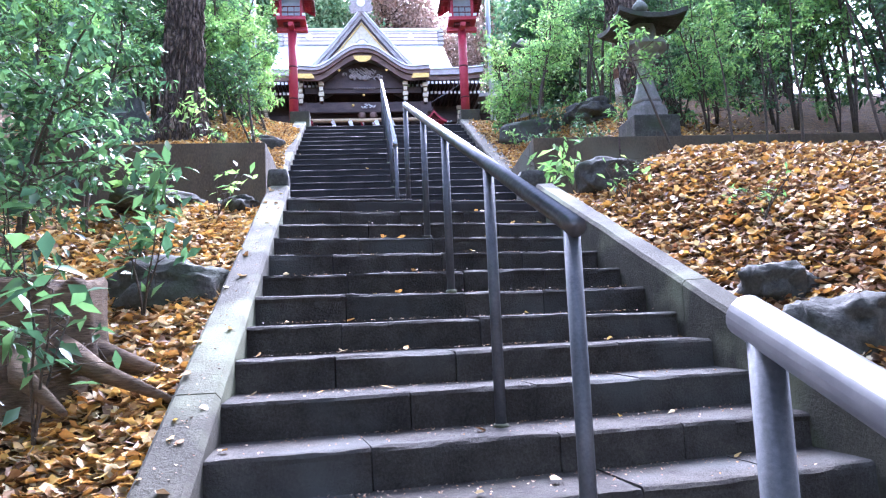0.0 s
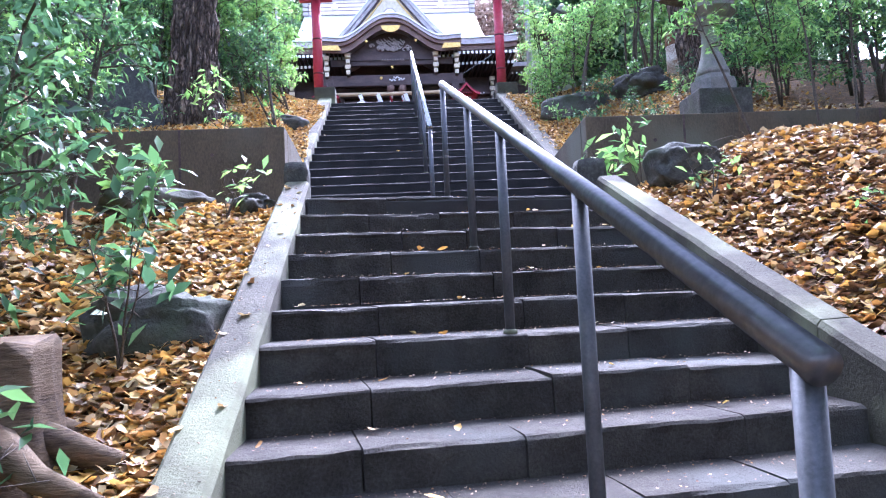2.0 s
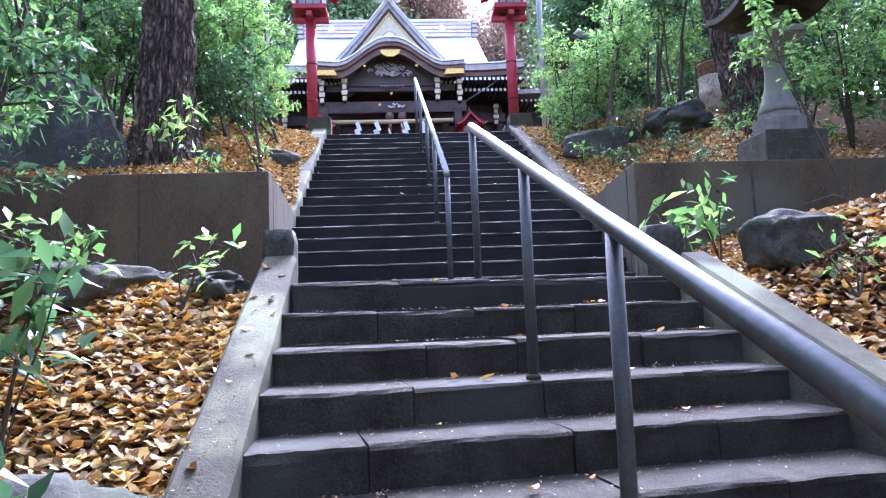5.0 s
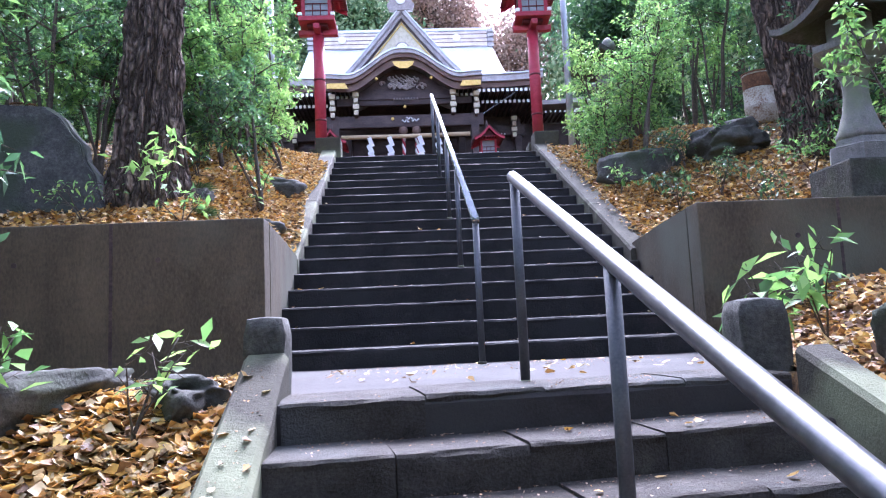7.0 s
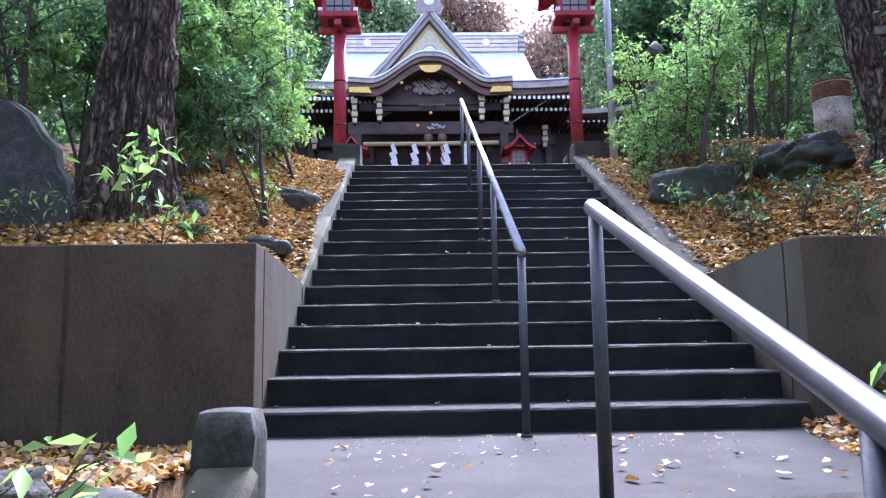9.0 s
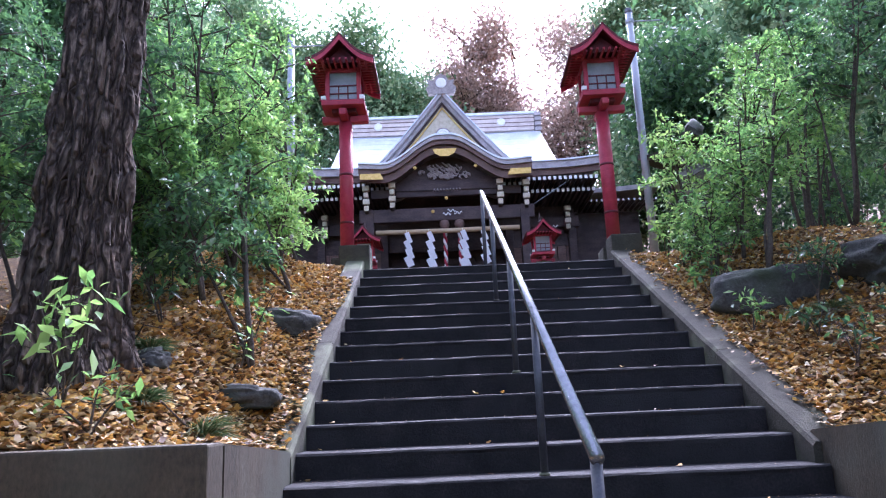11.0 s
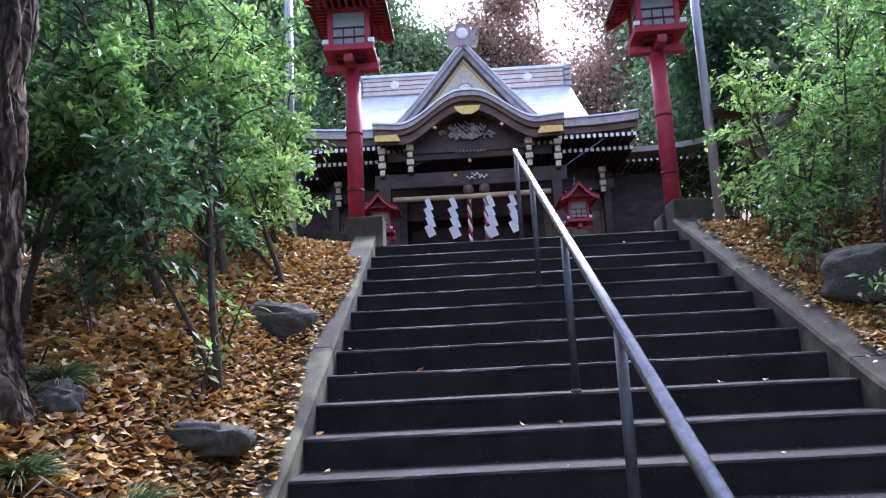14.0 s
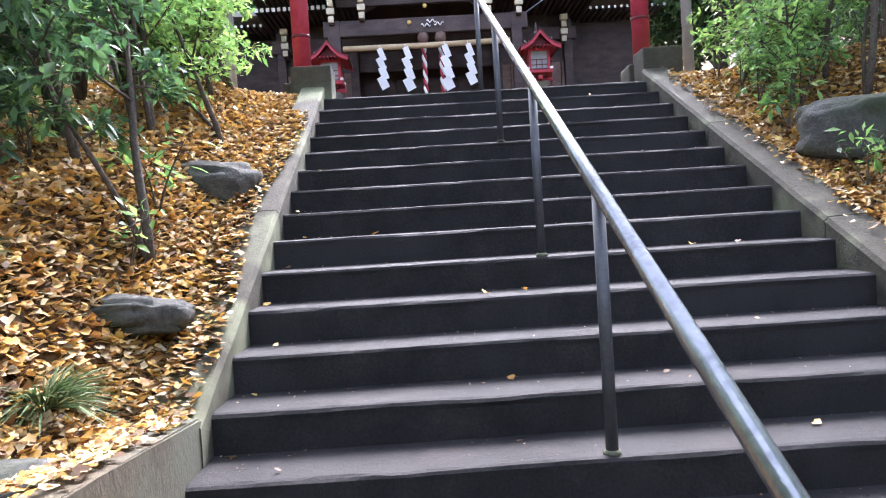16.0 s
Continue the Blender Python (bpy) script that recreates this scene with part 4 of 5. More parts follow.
def leaf_mesh(name, base, axis, length, width, mat, fold=0.25, droop=0.0, plain=False):
    """Many pointed leaves in one mesh: base points, unit axes, lengths and widths as arrays."""
    n = len(base)
    up = rng.normal(0, 0.5, (n, 3)) + np.array([0, 0, 1.0])
    side = np.cross(axis, up)
    side /= np.linalg.norm(side, axis=1)[:, None] + 1e-9
    nrm = np.cross(side, axis)
    L, W = length[:, None], width[:, None]
    mid = base + axis * L * 0.5 - np.array([0, 0, 1.0]) * droop * L * 0.3
    tip = base + axis * L - np.array([0, 0, 1.0]) * droop * L
    lft = mid + side * W * 0.5 + nrm * W * fold
    rgt = mid - side * W * 0.5 + nrm * W * fold
    v = np.stack([base, rgt, tip, lft, mid], axis=1).reshape(-1, 3)
    i = np.arange(n) * 5
    f = np.concatenate([np.stack([i, i + 1, i + 4], 1), np.stack([i + 1, i + 2, i + 4], 1), np.stack([i + 2, i + 3, i + 4], 1), np.stack([i + 3, i, i + 4], 1)])
    if plain:
        v = np.stack([base, rgt, tip, lft], axis=1).reshape(-1, 3)
        i = np.arange(n) * 4
        f = np.concatenate([np.stack([i, i + 1, i + 3], 1), np.stack([i + 1, i + 2, i + 3], 1)])
    me = bpy.data.meshes.new(name)
    me.vertices.add(len(v))
    me.vertices.foreach_set("co", v.ravel())
    me.loops.add(len(f) * 3)
    me.loops.foreach_set("vertex_index", f.ravel().astype(np.int32))
    me.polygons.add(len(f))
    me.polygons.foreach_set("loop_start", np.arange(0, len(f) * 3, 3, dtype=np.int32))
    me.update()
    me.validate()
    me.materials.append(mat)
    return me


def unit(a):
    return a / (np.linalg.norm(a, axis=1)[:, None] + 1e-9)


def plant(name, at, height, spread, stems, leaves, leaf, mat, label, category, group, seed, low=0.15, trunk=0.018, lean=(0, 0), cluster=7, bark=None, ratio=0.42, twigs_per=9):
    """A shrub or young tree: bent stems, side twigs, and leaves along the twigs."""
    r = random.Random(seed)
    thing = empty(name, label, category, group, at)
    bm = bmesh.new()
    twigs = []
    for s in range(stems):
        a = r.uniform(0, 2 * math.pi)
        out = spread * (0.25 + 0.5 * r.random()) * (0 if stems == 1 else 1)
        h = height * r.uniform(0.7, 1.0) if s else height
        n = 8
        pts = []
        for i in range(n + 1):
            f = i / n
            pts.append(Vector((math.cos(a) * out * f ** 1.3 + lean[0] * f + 0.035 * height * noise.noise(Vector((seed + s, f * 2.5, 0))), math.sin(a) * out * f ** 1.3 + lean[1] * f + 0.035 * height * noise.noise(Vector((0, f * 2.5, seed + s))), h * f - 0.08 * (i == 0))))
        tr = trunk * (1 if s == 0 else r.uniform(0.5, 0.85))
        tube_bm(bm, pts, [tr * (1 - 0.85 * i / n) + 0.002 for i in range(n + 1)], 7)
        for k in range(twigs_per):
            f = low + (1 - low) * (k + r.random()) / twigs_per
            i = min(n - 1, int(f * n))
            p = pts[i].lerp(pts[i + 1], f * n - i)
            b = r.uniform(0, 2 * math.pi)
            ln = spread * r.uniform(0.35, 0.85) * (1.15 - 0.55 * f)
            d = Vector((math.cos(b), math.sin(b), r.uniform(0.05, 0.7)))
            q = p + d * ln * 0.5
            e = q + (d + Vector((0, 0, r.uniform(-0.5, 0.25)))) * ln * 0.5
            tube_bm(bm, [p, q, e], [tr * 0.35 + 0.001, tr * 0.22 + 0.001, 0.0015], 5)
            twigs.append((p, q, e))
            for _ in range(2):
                g = r.uniform(0.3, 0.9)
                w = p.lerp(q, g * 2) if g < 0.5 else q.lerp(e, g * 2 - 1)
                o = Vector((r.uniform(-1, 1), r.uniform(-1, 1), r.uniform(-0.3, 0.6))).normalized() * ln * 0.45
                tube_bm(bm, [w, w + o * 0.6, w + o], [0.003, 0.002, 0.001], 4)
                twigs.append((w, w + o * 0.6, w + o))
    part("trunk", bm, bark or TWIG, thing, "", True)
    T = np.array([[list(p) for p in t] for t in twigs])
    idx = rng.integers(0, len(T), leaves)
    f = rng.random(leaves) ** 0.6
    seg = np.where(f[:, None] < 0.5, T[idx, 0] + (T[idx, 1] - T[idx, 0]) * (f[:, None] * 2), T[idx, 1] + (T[idx, 2] - T[idx, 1]) * (f[:, None] * 2 - 1))
    along = unit(T[idx, 2] - T[idx, 0])
    ax = unit(along * 0.6 + rng.normal(0, 0.6, (leaves, 3)) + np.array([0, 0, -0.1]))
    base = seg + rng.normal(0, leaf * 0.35, (leaves, 3))
    ln = leaf * rng.uniform(0.55, 1.2, leaves)
    ob = new("crown", leaf_mesh("crown", base, ax, ln, ln * ratio * rng.uniform(0.8, 1.2, leaves), mat, 0.16, 0.18, category == "shrub" and spread > 1.2))
    ob.parent = thing
    return thing


def at_ground(x, y, dz=0.0):
    return (x, y, ground_z(x, y) + dz)


def big_trunk(at, height, r0, lean, seed, label):
    """An old trunk with furrowed bark and a flared foot."""
    thing = empty("tree", label, "tree", "old trees beside the stairs", at)
    bm = bmesh.new()
    n, sides = 150, 150
    rings = []
    for i in range(n + 1):
        f = i / n
        z = -0.25 + (height + 0.25) * f
        rad = r0 * (1 - 0.35 * f) * (1 + 0.5 * math.exp(-max(0, z) * 3.2))
        ring = []
        for k in range(sides):
            a = 2 * math.pi * k / sides
            q = Vector((math.cos(a) * 3.2, math.sin(a) * 3.2, z * 0.9 + seed))
            w = noise.noise(Vector((math.cos(a) * 5.5 + 0.3 * math.sin(z * 3), math.sin(a) * 5.5, z * 2.1 + seed)))
            w2 = noise.noise(Vector((math.cos(a) * 12, math.sin(a) * 12, z * 3.0)))
            ridge = min(0.34, abs(w) * 0.62) * 0.5 + abs(w2) * 0.06
            rr = rad * (0.88 + ridge * 1.5 + 0.06 * noise.noise(q * 0.4))
            ring.append(bm.verts.new((lean[0] * f + math.cos(a) * rr, lean[1] * f + math.sin(a) * rr, z)))
        rings.append(ring)
    for a, b in zip(rings, rings[1:]):
        for k in range(sides):
            bm.faces.new((a[k], a[(k + 1) % sides], b[(k + 1) % sides], b[k]))
    bm.faces.new(rings[-1])
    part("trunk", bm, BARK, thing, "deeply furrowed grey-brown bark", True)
    r = random.Random(seed)
    bm = bmesh.new()
    ends = []
    for k in range(9):
        f = r.uniform(0.62, 0.99)
        p = Vector((lean[0] * f, lean[1] * f, height * f))
        a = r.uniform(0, 6.28)
        d = Vector((math.cos(a), math.sin(a), 0.5))
        q, e = p + d * 0.9, p + d * 1.7 + Vector((0, 0, 0.5))
        tube_bm(bm, [p, q, e], [r0 * 0.3, r0 * 0.2, r0 * 0.06], 8)
        ends += [(p, q, e)]
    part("limb", bm, BARK, thing, "", True)
    T = np.array([[list(p) for p in t] for t in ends])
    n = 5200
    idx = rng.integers(0, len(T), n)
    f = rng.uniform(0.3, 1.1, (n, 1))
    base = T[idx, 0] + (T[idx, 2] - T[idx, 0]) * f + rng.normal(0, 0.42, (n, 3))
    ln = rng.uniform(0.06, 0.12, n)
    ob = new("crown", leaf_mesh("crown", base, unit(rng.normal(0, 1, (n, 3))), ln, ln * 0.5, LEAF_DARK, 0.15, 0.2))
    ob.parent = thing
    return thing


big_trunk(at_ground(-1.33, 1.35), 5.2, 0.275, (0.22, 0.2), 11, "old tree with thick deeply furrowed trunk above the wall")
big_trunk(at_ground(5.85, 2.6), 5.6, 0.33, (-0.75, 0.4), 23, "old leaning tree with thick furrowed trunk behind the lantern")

# young evergreen trees on the upper banks
YT = "young evergreen tree with thin dark stems and green leaves"
kr = random.Random(21)
spots = [(-0.5, 2.57, 1.8, LEAF_DARK), (-1.0, 2.95, 2.0, LEAF), (-0.85, 3.7, 1.8, LEAF_YELLOW), (-1.2, 4.3, 2.5, LEAF), (-0.8, 5.0, 1.5, LEAF_YELLOW), (-1.3, 3.4, 2.7, LEAF_DARK), (-1.7, 4.6, 3.0, LEAF), (-0.9, 5.9, 2.4, LEAF), (-2.2, 3.2, 3.0, LEAF_DARK), (-2.6, 4.6, 3.4, LEAF_DARK), (-1.9, 6.1, 3.2, LEAF), (-3.3, 2.6, 3.2, LEAF_DARK), (-3.6, 4.2, 3.6, LEAF_DARK), (-2.9, 6.6, 3.6, LEAF), (-4.6, 5.2, 4.0, LEAF_DARK), (-2.3, 1.6, 2.7, LEAF_DARK), (-3.0, 1.0, 2.9, LEAF), (-4.2, 1.6, 3.4, LEAF_DARK), (-5.4, 3.2, 3.8, LEAF_DARK), (-4.6, 8.2, 4.4, LEAF), (-6.2, 6.8, 4.6, LEAF_DARK), (-3.4, 9.5, 4.2, LEAF_DARK),
         (4.0, 5.4, 1.7, LEAF_YELLOW), (4.35, 4.4, 2.3, LEAF), (4.9, 6.3, 2.9, LEAF), (5.9, 5.4, 3.4, LEAF_DARK), (6.4, 3.6, 3.4, LEAF_DARK), (6.1, 6.9, 3.7, LEAF), (7.2, 5.2, 3.8, LEAF_DARK), (7.6, 3.0, 3.6, LEAF), (8.3, 6.4, 4.2, LEAF_DARK), (7.4, 1.2, 3.2, LEAF), (8.8, 2.4, 3.8, LEAF_DARK), (7.2, 8.6, 4.4, LEAF), (9.4, 4.6, 4.2, LEAF_DARK), (4.35, 4.95, 1.5, LEAF), (4.1, 6.0, 1.5, LEAF_YELLOW), (-1.6, 2.5, 1.6, LEAF), (-2.0, 2.0, 2.0, LEAF), (-1.0, 3.8, 1.5, LEAF), (-0.55, 4.3, 1.3, LEAF_YELLOW), (8.0, 0.8, 3.6, LEAF), (3.95, 4.75, 0.9, LEAF), (3.85, 5.5, 0.8, LEAF_YELLOW), (-1.4, 2.9, 1.2, LEAF_DARK), (-1.75, 3.7, 1.5, LEAF_DARK), (-2.3, 2.6, 1.6, LEAF_DARK), (-0.7, 5.4, 1.1, LEAF_YELLOW)]
for i, (x, y, h, m) in enumerate(spots):
    plant("young_tree", at_ground(x, y), h, 0.55 + 0.16 * h, 3 if h > 2.2 else 2, int((900 + 620 * h) * (0.55 if x > 3.8 and h < 1.8 else 0.9)), 0.08 if abs(x - 1.5) < 4 else 0.1, m, YT, "tree", "young trees on the banks", 100 + i, 0.46 if h > 1.55 else 0.25, 0.016 + 0.006 * h, (kr.uniform(-0.15, 0.15) - 0.3 * (-1.1 < x < 0) + 0.2 * (3 < x < 5), kr.uniform(-0.1, 0.1)), twigs_per=12)

# shrubs overhanging the lower flight
LS = "evergreen shrub with glossy leaves on the leafy bank"
low_spots = [(-1.9, -3.2, 2.6, LEAF_DARK), (-1.5, -4.3, 2.7, LEAF_DARK), (-0.85, -4.3, 1.5, LEAF_DARK), (-3.0, -2.0, 2.9, LEAF), (-0.95, -2.9, 2.2, LEAF_DARK), (-1.5, -2.2, 2.6, LEAF), (-1.3, -6.2, 2.2, LEAF_DARK), (-2.6, -3.6, 3.0, LEAF_DARK), (-1.9, -5.2, 2.6, LEAF_DARK), (-3.4, -2.7, 3.3, LEAF_DARK), (-3.3, -5.0, 3.2, LEAF), (-4.4, -1.2, 3.4, LEAF_DARK), (-4.6, -4.0, 3.6, LEAF_DARK),
             (6.0, 1.1, 2.0, LEAF), (6.9, 0.9, 2.5, LEAF_DARK), (7.9, 1.0, 2.8, LEAF), (8.6, -1.3, 3.4, LEAF_DARK), (9.2, -3.2, 3.6, LEAF_DARK), (5.95, 1.8, 1.7, LEAF_DARK), (6.6, 2.0, 2.2, LEAF), (7.4, 1.8, 2.5, LEAF_DARK), (8.3, 2.0, 2.9, LEAF), (9.5, 1.2, 3.0, LEAF_DARK), (10.4, 0.8, 3.0, LEAF)]
for i, (x, y, h, m) in enumerate(low_spots):
    plant("shrub", at_ground(x, y), h, 0.5 + 0.18 * h, 3, int(700 + 560 * h), 0.085, m, LS, "shrub", "shrubs on the lower banks", 300 + i, 0.12 if x > 3 else 0.42, 0.02, twigs_per=11)

# thin bare saplings before the right wall
for i, (x, y, h, lean) in enumerate([(4.75, -0.75, 1.9, (-0.55, 0.3)), (5.5, -0.6, 2.3, (-0.1, 0.25)), (6.1, -0.9, 2.6, (0.15, 0.2)), (6.5, -1.7, 2.8, (-0.3, 0.2)), (7.3, -1.2, 3.0, (0.1, 0.3)), (5.95, -0.4, 2.2, (0.2, 0.2))]):
    plant("sapling", at_ground(x, y), h, 0.6, 1, 520, 0.075, LEAF, "thin leaning sapling with sparse leaves before the wall", "tree", "saplings before the wall", 1300 + i, 0.62, 0.017, lean, twigs_per=9)

# small broad-leaved plants near the kerb
for i, (x, y, h, n, s, m) in enumerate([(-0.15, -5.55, 0.75, 60, 0.15, LEAF_DARK), (-0.35, -6.1, 0.8, 60, 0.15, LEAF_DARK), (-0.1, -4.35, 0.6, 70, 0.14, LEAF_DARK), (-0.35, -3.6, 0.8, 90, 0.15, LEAF_DARK), (-0.7, -2.45, 0.5, 80, 0.13, LEAF), (-0.1, -2.3, 0.42, 26, 0.12, LEAF_YELLOW), (-0.6, -4.7, 0.9, 110, 0.13, LEAF_DARK), (-0.5, -6.7, 0.8, 70, 0.14, LEAF_DARK), (3.0, -1.45, 0.55, 34, 0.17, LEAF), (3.3, -1.35, 0.52, 44, 0.14, LEAF), (3.75, 4.9, 0.4, 60, 0.09, LEAF), (3.65, 3.3, 0.35, 50, 0.09, LEAF), (4.0, 2.4, 0.4, 70, 0.09, LEAF_DARK), (4.5, 1.6, 0.4, 60, 0.07, LEAF_DARK), (4.3, 0.9, 0.35, 80, 0.07, LEAF_DARK), (3.8, 5.3, 0.5, 90, 0.1, LEAF_YELLOW), (4.3, 3.4, 0.6, 140, 0.08, LEAF_DARK), (5.0, 1.5, 0.5, 160, 0.07, LEAF), (-0.6, 3.0, 0.4, 50, 0.1, LEAF), (-1.1, 2.3, 0.5, 70, 0.1, LEAF_DARK), (-0.55, 2.45, 0.3, 30, 0.09, LEAF), (-1.5, 0.5, 0.3, 60, 0.06, LEAF), (3.25, -2.9, 0.4, 26, 0.09, LEAF), (-1.0, 0.75, 0.6, 60, 0.13, LEAF_YELLOW), (-0.75, 0.55, 0.3, 40, 0.08, LEAF), (-1.3, 3.0, 0.5, 80, 0.12, LEAF_YELLOW), (3.75, 5.7, 0.6, 160, 0.09, LEAF_YELLOW), (3.95, 4.6, 0.6, 160, 0.08, LEAF), (4.4, 2.2, 0.5, 260, 0.05, LEAF_DARK), (5.2, 1.2, 0.4, 260, 0.05, LEAF), (4.0, 2.9, 0.35, 60, 0.1, LEAF_DARK), (3.7, -4.1, 0.3, 50, 0.06, LEAF), (-1.0, -7.0, 1.0, 130, 0.13, LEAF_DARK), (4.5, 3.35, 0.5, 160, 0.07, LEAF_DARK), (4.95, 3.0, 0.55, 200, 0.07, LEAF), (3.7, 4.3, 0.5, 120, 0.09, LEAF), (5.4, 2.5, 0.5, 200, 0.06, LEAF_DARK), (-0.9, -5.3, 0.9, 130, 0.12, LEAF_DARK)]):
    plant("seedling", at_ground(x, y), h, 0.28 + 0.12 * h, 3, n, s, m, "small broad-leaved evergreen seedling in the fallen leaves", "plant", "seedlings in the leaf litter", 500 + i, 0.45, 0.006, ratio=0.4, twigs_per=5)

# sedge tufts
for i, (x, y, s) in enumerate([(-0.5, 1.45, 0.3), (-0.75, 1.15, 0.2), (-0.95, 1.75, 0.2), (4.3, 3.2, 0.24)]):
    n = 420
    a = rng.uniform(0, 2 * math.pi, n)
    ax = unit(np.stack([np.cos(a), np.sin(a), rng.uniform(0.3, 2.0, n)], 1))
    base = np.stack([np.cos(a), np.sin(a), np.zeros(n)], 1) * rng.uniform(0, 0.05, (n, 1))
    t = new("grass_tuft", leaf_mesh("grass_tuft", base, ax, rng.uniform(0.7, 1.3, n) * s, np.full(n, 0.008), GRASS, 0.1, 0.5))
    t.location = at_ground(x, y)
    tagged(t, "dark green sedge tuft among yellow fallen leaves", "grass tuft", "sedge tufts")

# ---- rocks, stump, roots ----
for i, (x, y, dz, s, lab) in enumerate([(-0.08, -4.0, 0.0, (0.36, 0.22, 0.24), "mossy grey boulder beside the kerb"), (-0.65, -2.05, 0.03, (0.55, 0.22, 0.14), "flat dark edging stone under fallen leaves"), (0.0, -1.95, 0.02, (0.25, 0.16, 0.1), "flat grey stone near the landing"), (3.35, -2.2, 0.1, (0.3, 0.22, 0.2), "pale grey boulder beside the kerb"), (3.35, -4.75, 0.0, (0.22, 0.2, 0.15), "grey boulder in the leaf litter"), (3.35, -5.3, 0.0, (0.25, 0.25, 0.18), "dark boulder beside the kerb"), (-0.52, 2.2, -0.05, (0.35, 0.16, 0.1), "flat pale grey stone lying in yellow leaves"), (-0.62, 3.75, -0.2, (0.44, 0.24, 0.22), "dark boulder under the young trees"), (4.2, 3.85, 0.0, (0.66, 0.3, 0.27), "large rough grey boulder beside the upper kerb"), (-0.42, 0.85, 0.0, (0.2, 0.14, 0.07), "flat pale stone on the wall bank"), (5.0, 3.2, 0.1, (0.5, 0.4, 0.22), "dark low boulder under shrubs"), (-0.9, 1.62, 0.0, (0.13, 0.12, 0.08), "small dark stone beside the sedge")]):
    ob = part("boulder", rock_bm(s, i * 3.3 + 1, 0.2 if i in (3, 6, 7, 8) else 0.3), ROCK, None, "", True)
    ob.location = at_ground(x, y, dz)
    ob.rotation_euler = (0, 0, 0 if i in (6, 7, 8) else i * 1.1)
    tagged(ob, lab, "boulder", "boulders on the banks")

stump = empty("tree_stump", "weathered split old tree stump with peeling wood", "tree stump", "", at_ground(-0.42, -5.0))
bm = bmesh.new()
rings = []
for i in range(26):
    f = i / 25
    ring = []
    for k in range(60):
        a = 2 * math.pi * k / 60
        rr = 0.3 * (1 + 0.55 * (1 - f) ** 3) * (1 + 0.16 * noise.noise(Vector((math.cos(a) * 2.4, math.sin(a) * 2.4, f * 0.6))) + 0.09 * noise.noise(Vector((math.cos(a) * 9, math.sin(a) * 9, f))))
        top = 0.42 + 0.1 * noise.noise(Vector((math.cos(a) * 4, math.sin(a) * 4, 9)))
        ring.append(bm.verts.new((math.cos(a) * rr, math.sin(a) * rr, -0.2 + (top + 0.2) * f)))
    rings.append(ring)
for a, b in zip(rings, rings[1:]):
    for k in range(60):
        bm.faces.new((a[k], a[(k + 1) % 60], b[(k + 1) % 60], b[k]))
bm.faces.new(rings[-1])
part("bole", bm, DEADWOOD, stump, "", True)
for i in range(5):
    a = -1.2 + 0.6 * i
    pts = [(0.25 * math.cos(a), 0.25 * math.sin(a), 0.12), (0.5 * math.cos(a), 0.5 * math.sin(a), 0.02), (0.8 * math.cos(a + 0.2), 0.8 * math.sin(a + 0.2), -0.12)]
    part("root", tube_bm(bmesh.new(), pts, [0.07, 0.045, 0.015], 8), DEADWOOD, stump, "", True)

sr = random.Random(9)
for i in range(26):
    left = i % 2 == 0
    x, y = (sr.uniform(-1.4, 0.1), sr.uniform(-6.8, -2.3)) if left else (sr.uniform(3.4, 5.2), sr.uniform(-5.5, -1.2))
    if i > 17:
        x, y = sr.uniform(-1.6, -0.4), sr.uniform(0.9, 3.5)
    a, ln = sr.uniform(0, 6.28), sr.uniform(0.25, 0.7)
    pts = [(0, 0, 0.02), (math.cos(a) * ln * 0.5, math.sin(a) * ln * 0.5, 0.05 + 0.25 * ln * sr.random()), (math.cos(a + 0.3) * ln, math.sin(a + 0.3) * ln, 0.04 + 0.4 * ln * sr.random())]
    tw = part("fallen_twig", tube_bm(bmesh.new(), pts, [0.007, 0.005, 0.002], 6), TWIG)
    tw.location = at_ground(x, y)
    tagged(tw, "thin dry brown twig lying in the leaves", "twig", "fallen twigs")

# ---- stone lantern, memorial stone, drum ----
lan = empty("stone_lantern", "weathered grey stone lantern with wide upswept cap", "stone lantern", "", (4.92, 0.6, 1.58))
lan.scale = (0.74, 0.74, 0.7)
part("plinth", box(bmesh.new(), -0.42, 0.42, -0.4, 0.42, -0.75, -0.1, 0.03), ROCK, lan, "rough stone plinth block")
part("base", lathe(bmesh.new(), [(0.38, -0.15), (0.38, 0.1), (0.31, 0.12), (0.29, 0.2)], 6), GRANITE, lan)
part("shaft", lathe(bmesh.new(), [(0.25, 0.2), (0.26, 0.26), (0.22, 0.36), (0.165, 0.55), (0.135, 0.75), (0.14, 0.95), (0.2, 1.1), (0.29, 1.16)], 20), GRANITE, lan, "", True)
part("platform", lathe(bmesh.new(), [(0.3, 1.16), (0.46, 1.3), (0.46, 1.38), (0.4, 1.4)], 6), GRANITE, lan)
fb = part("firebox", lathe(bmesh.new(), [(0.27, 1.4), (0.27, 1.72), (0.24, 1.74)], 6), GRANITE, lan)
for k in range(3):
    boxed("opening", -0.03 + 0.06 * (k - 1), 0.0 + 0.06 * (k - 1), -0.242, -0.23, 1.6 + 0.03 * (k == 1), 1.63 + 0.03 * (k == 1), DARK_WOOD, fb, 0, "small dark opening")
part("cap", hip_roof(bmesh.new(), 0.62, 0.34, 1.76, 0.14, 10, 0.09), ROCK, lan, "dark mossy upswept stone cap")
part("finial", lathe(bmesh.new(), [(0.12, 2.06), (0.15, 2.12), (0.12, 2.2), (0.03, 2.3)], 14), GRANITE, lan, "", True)

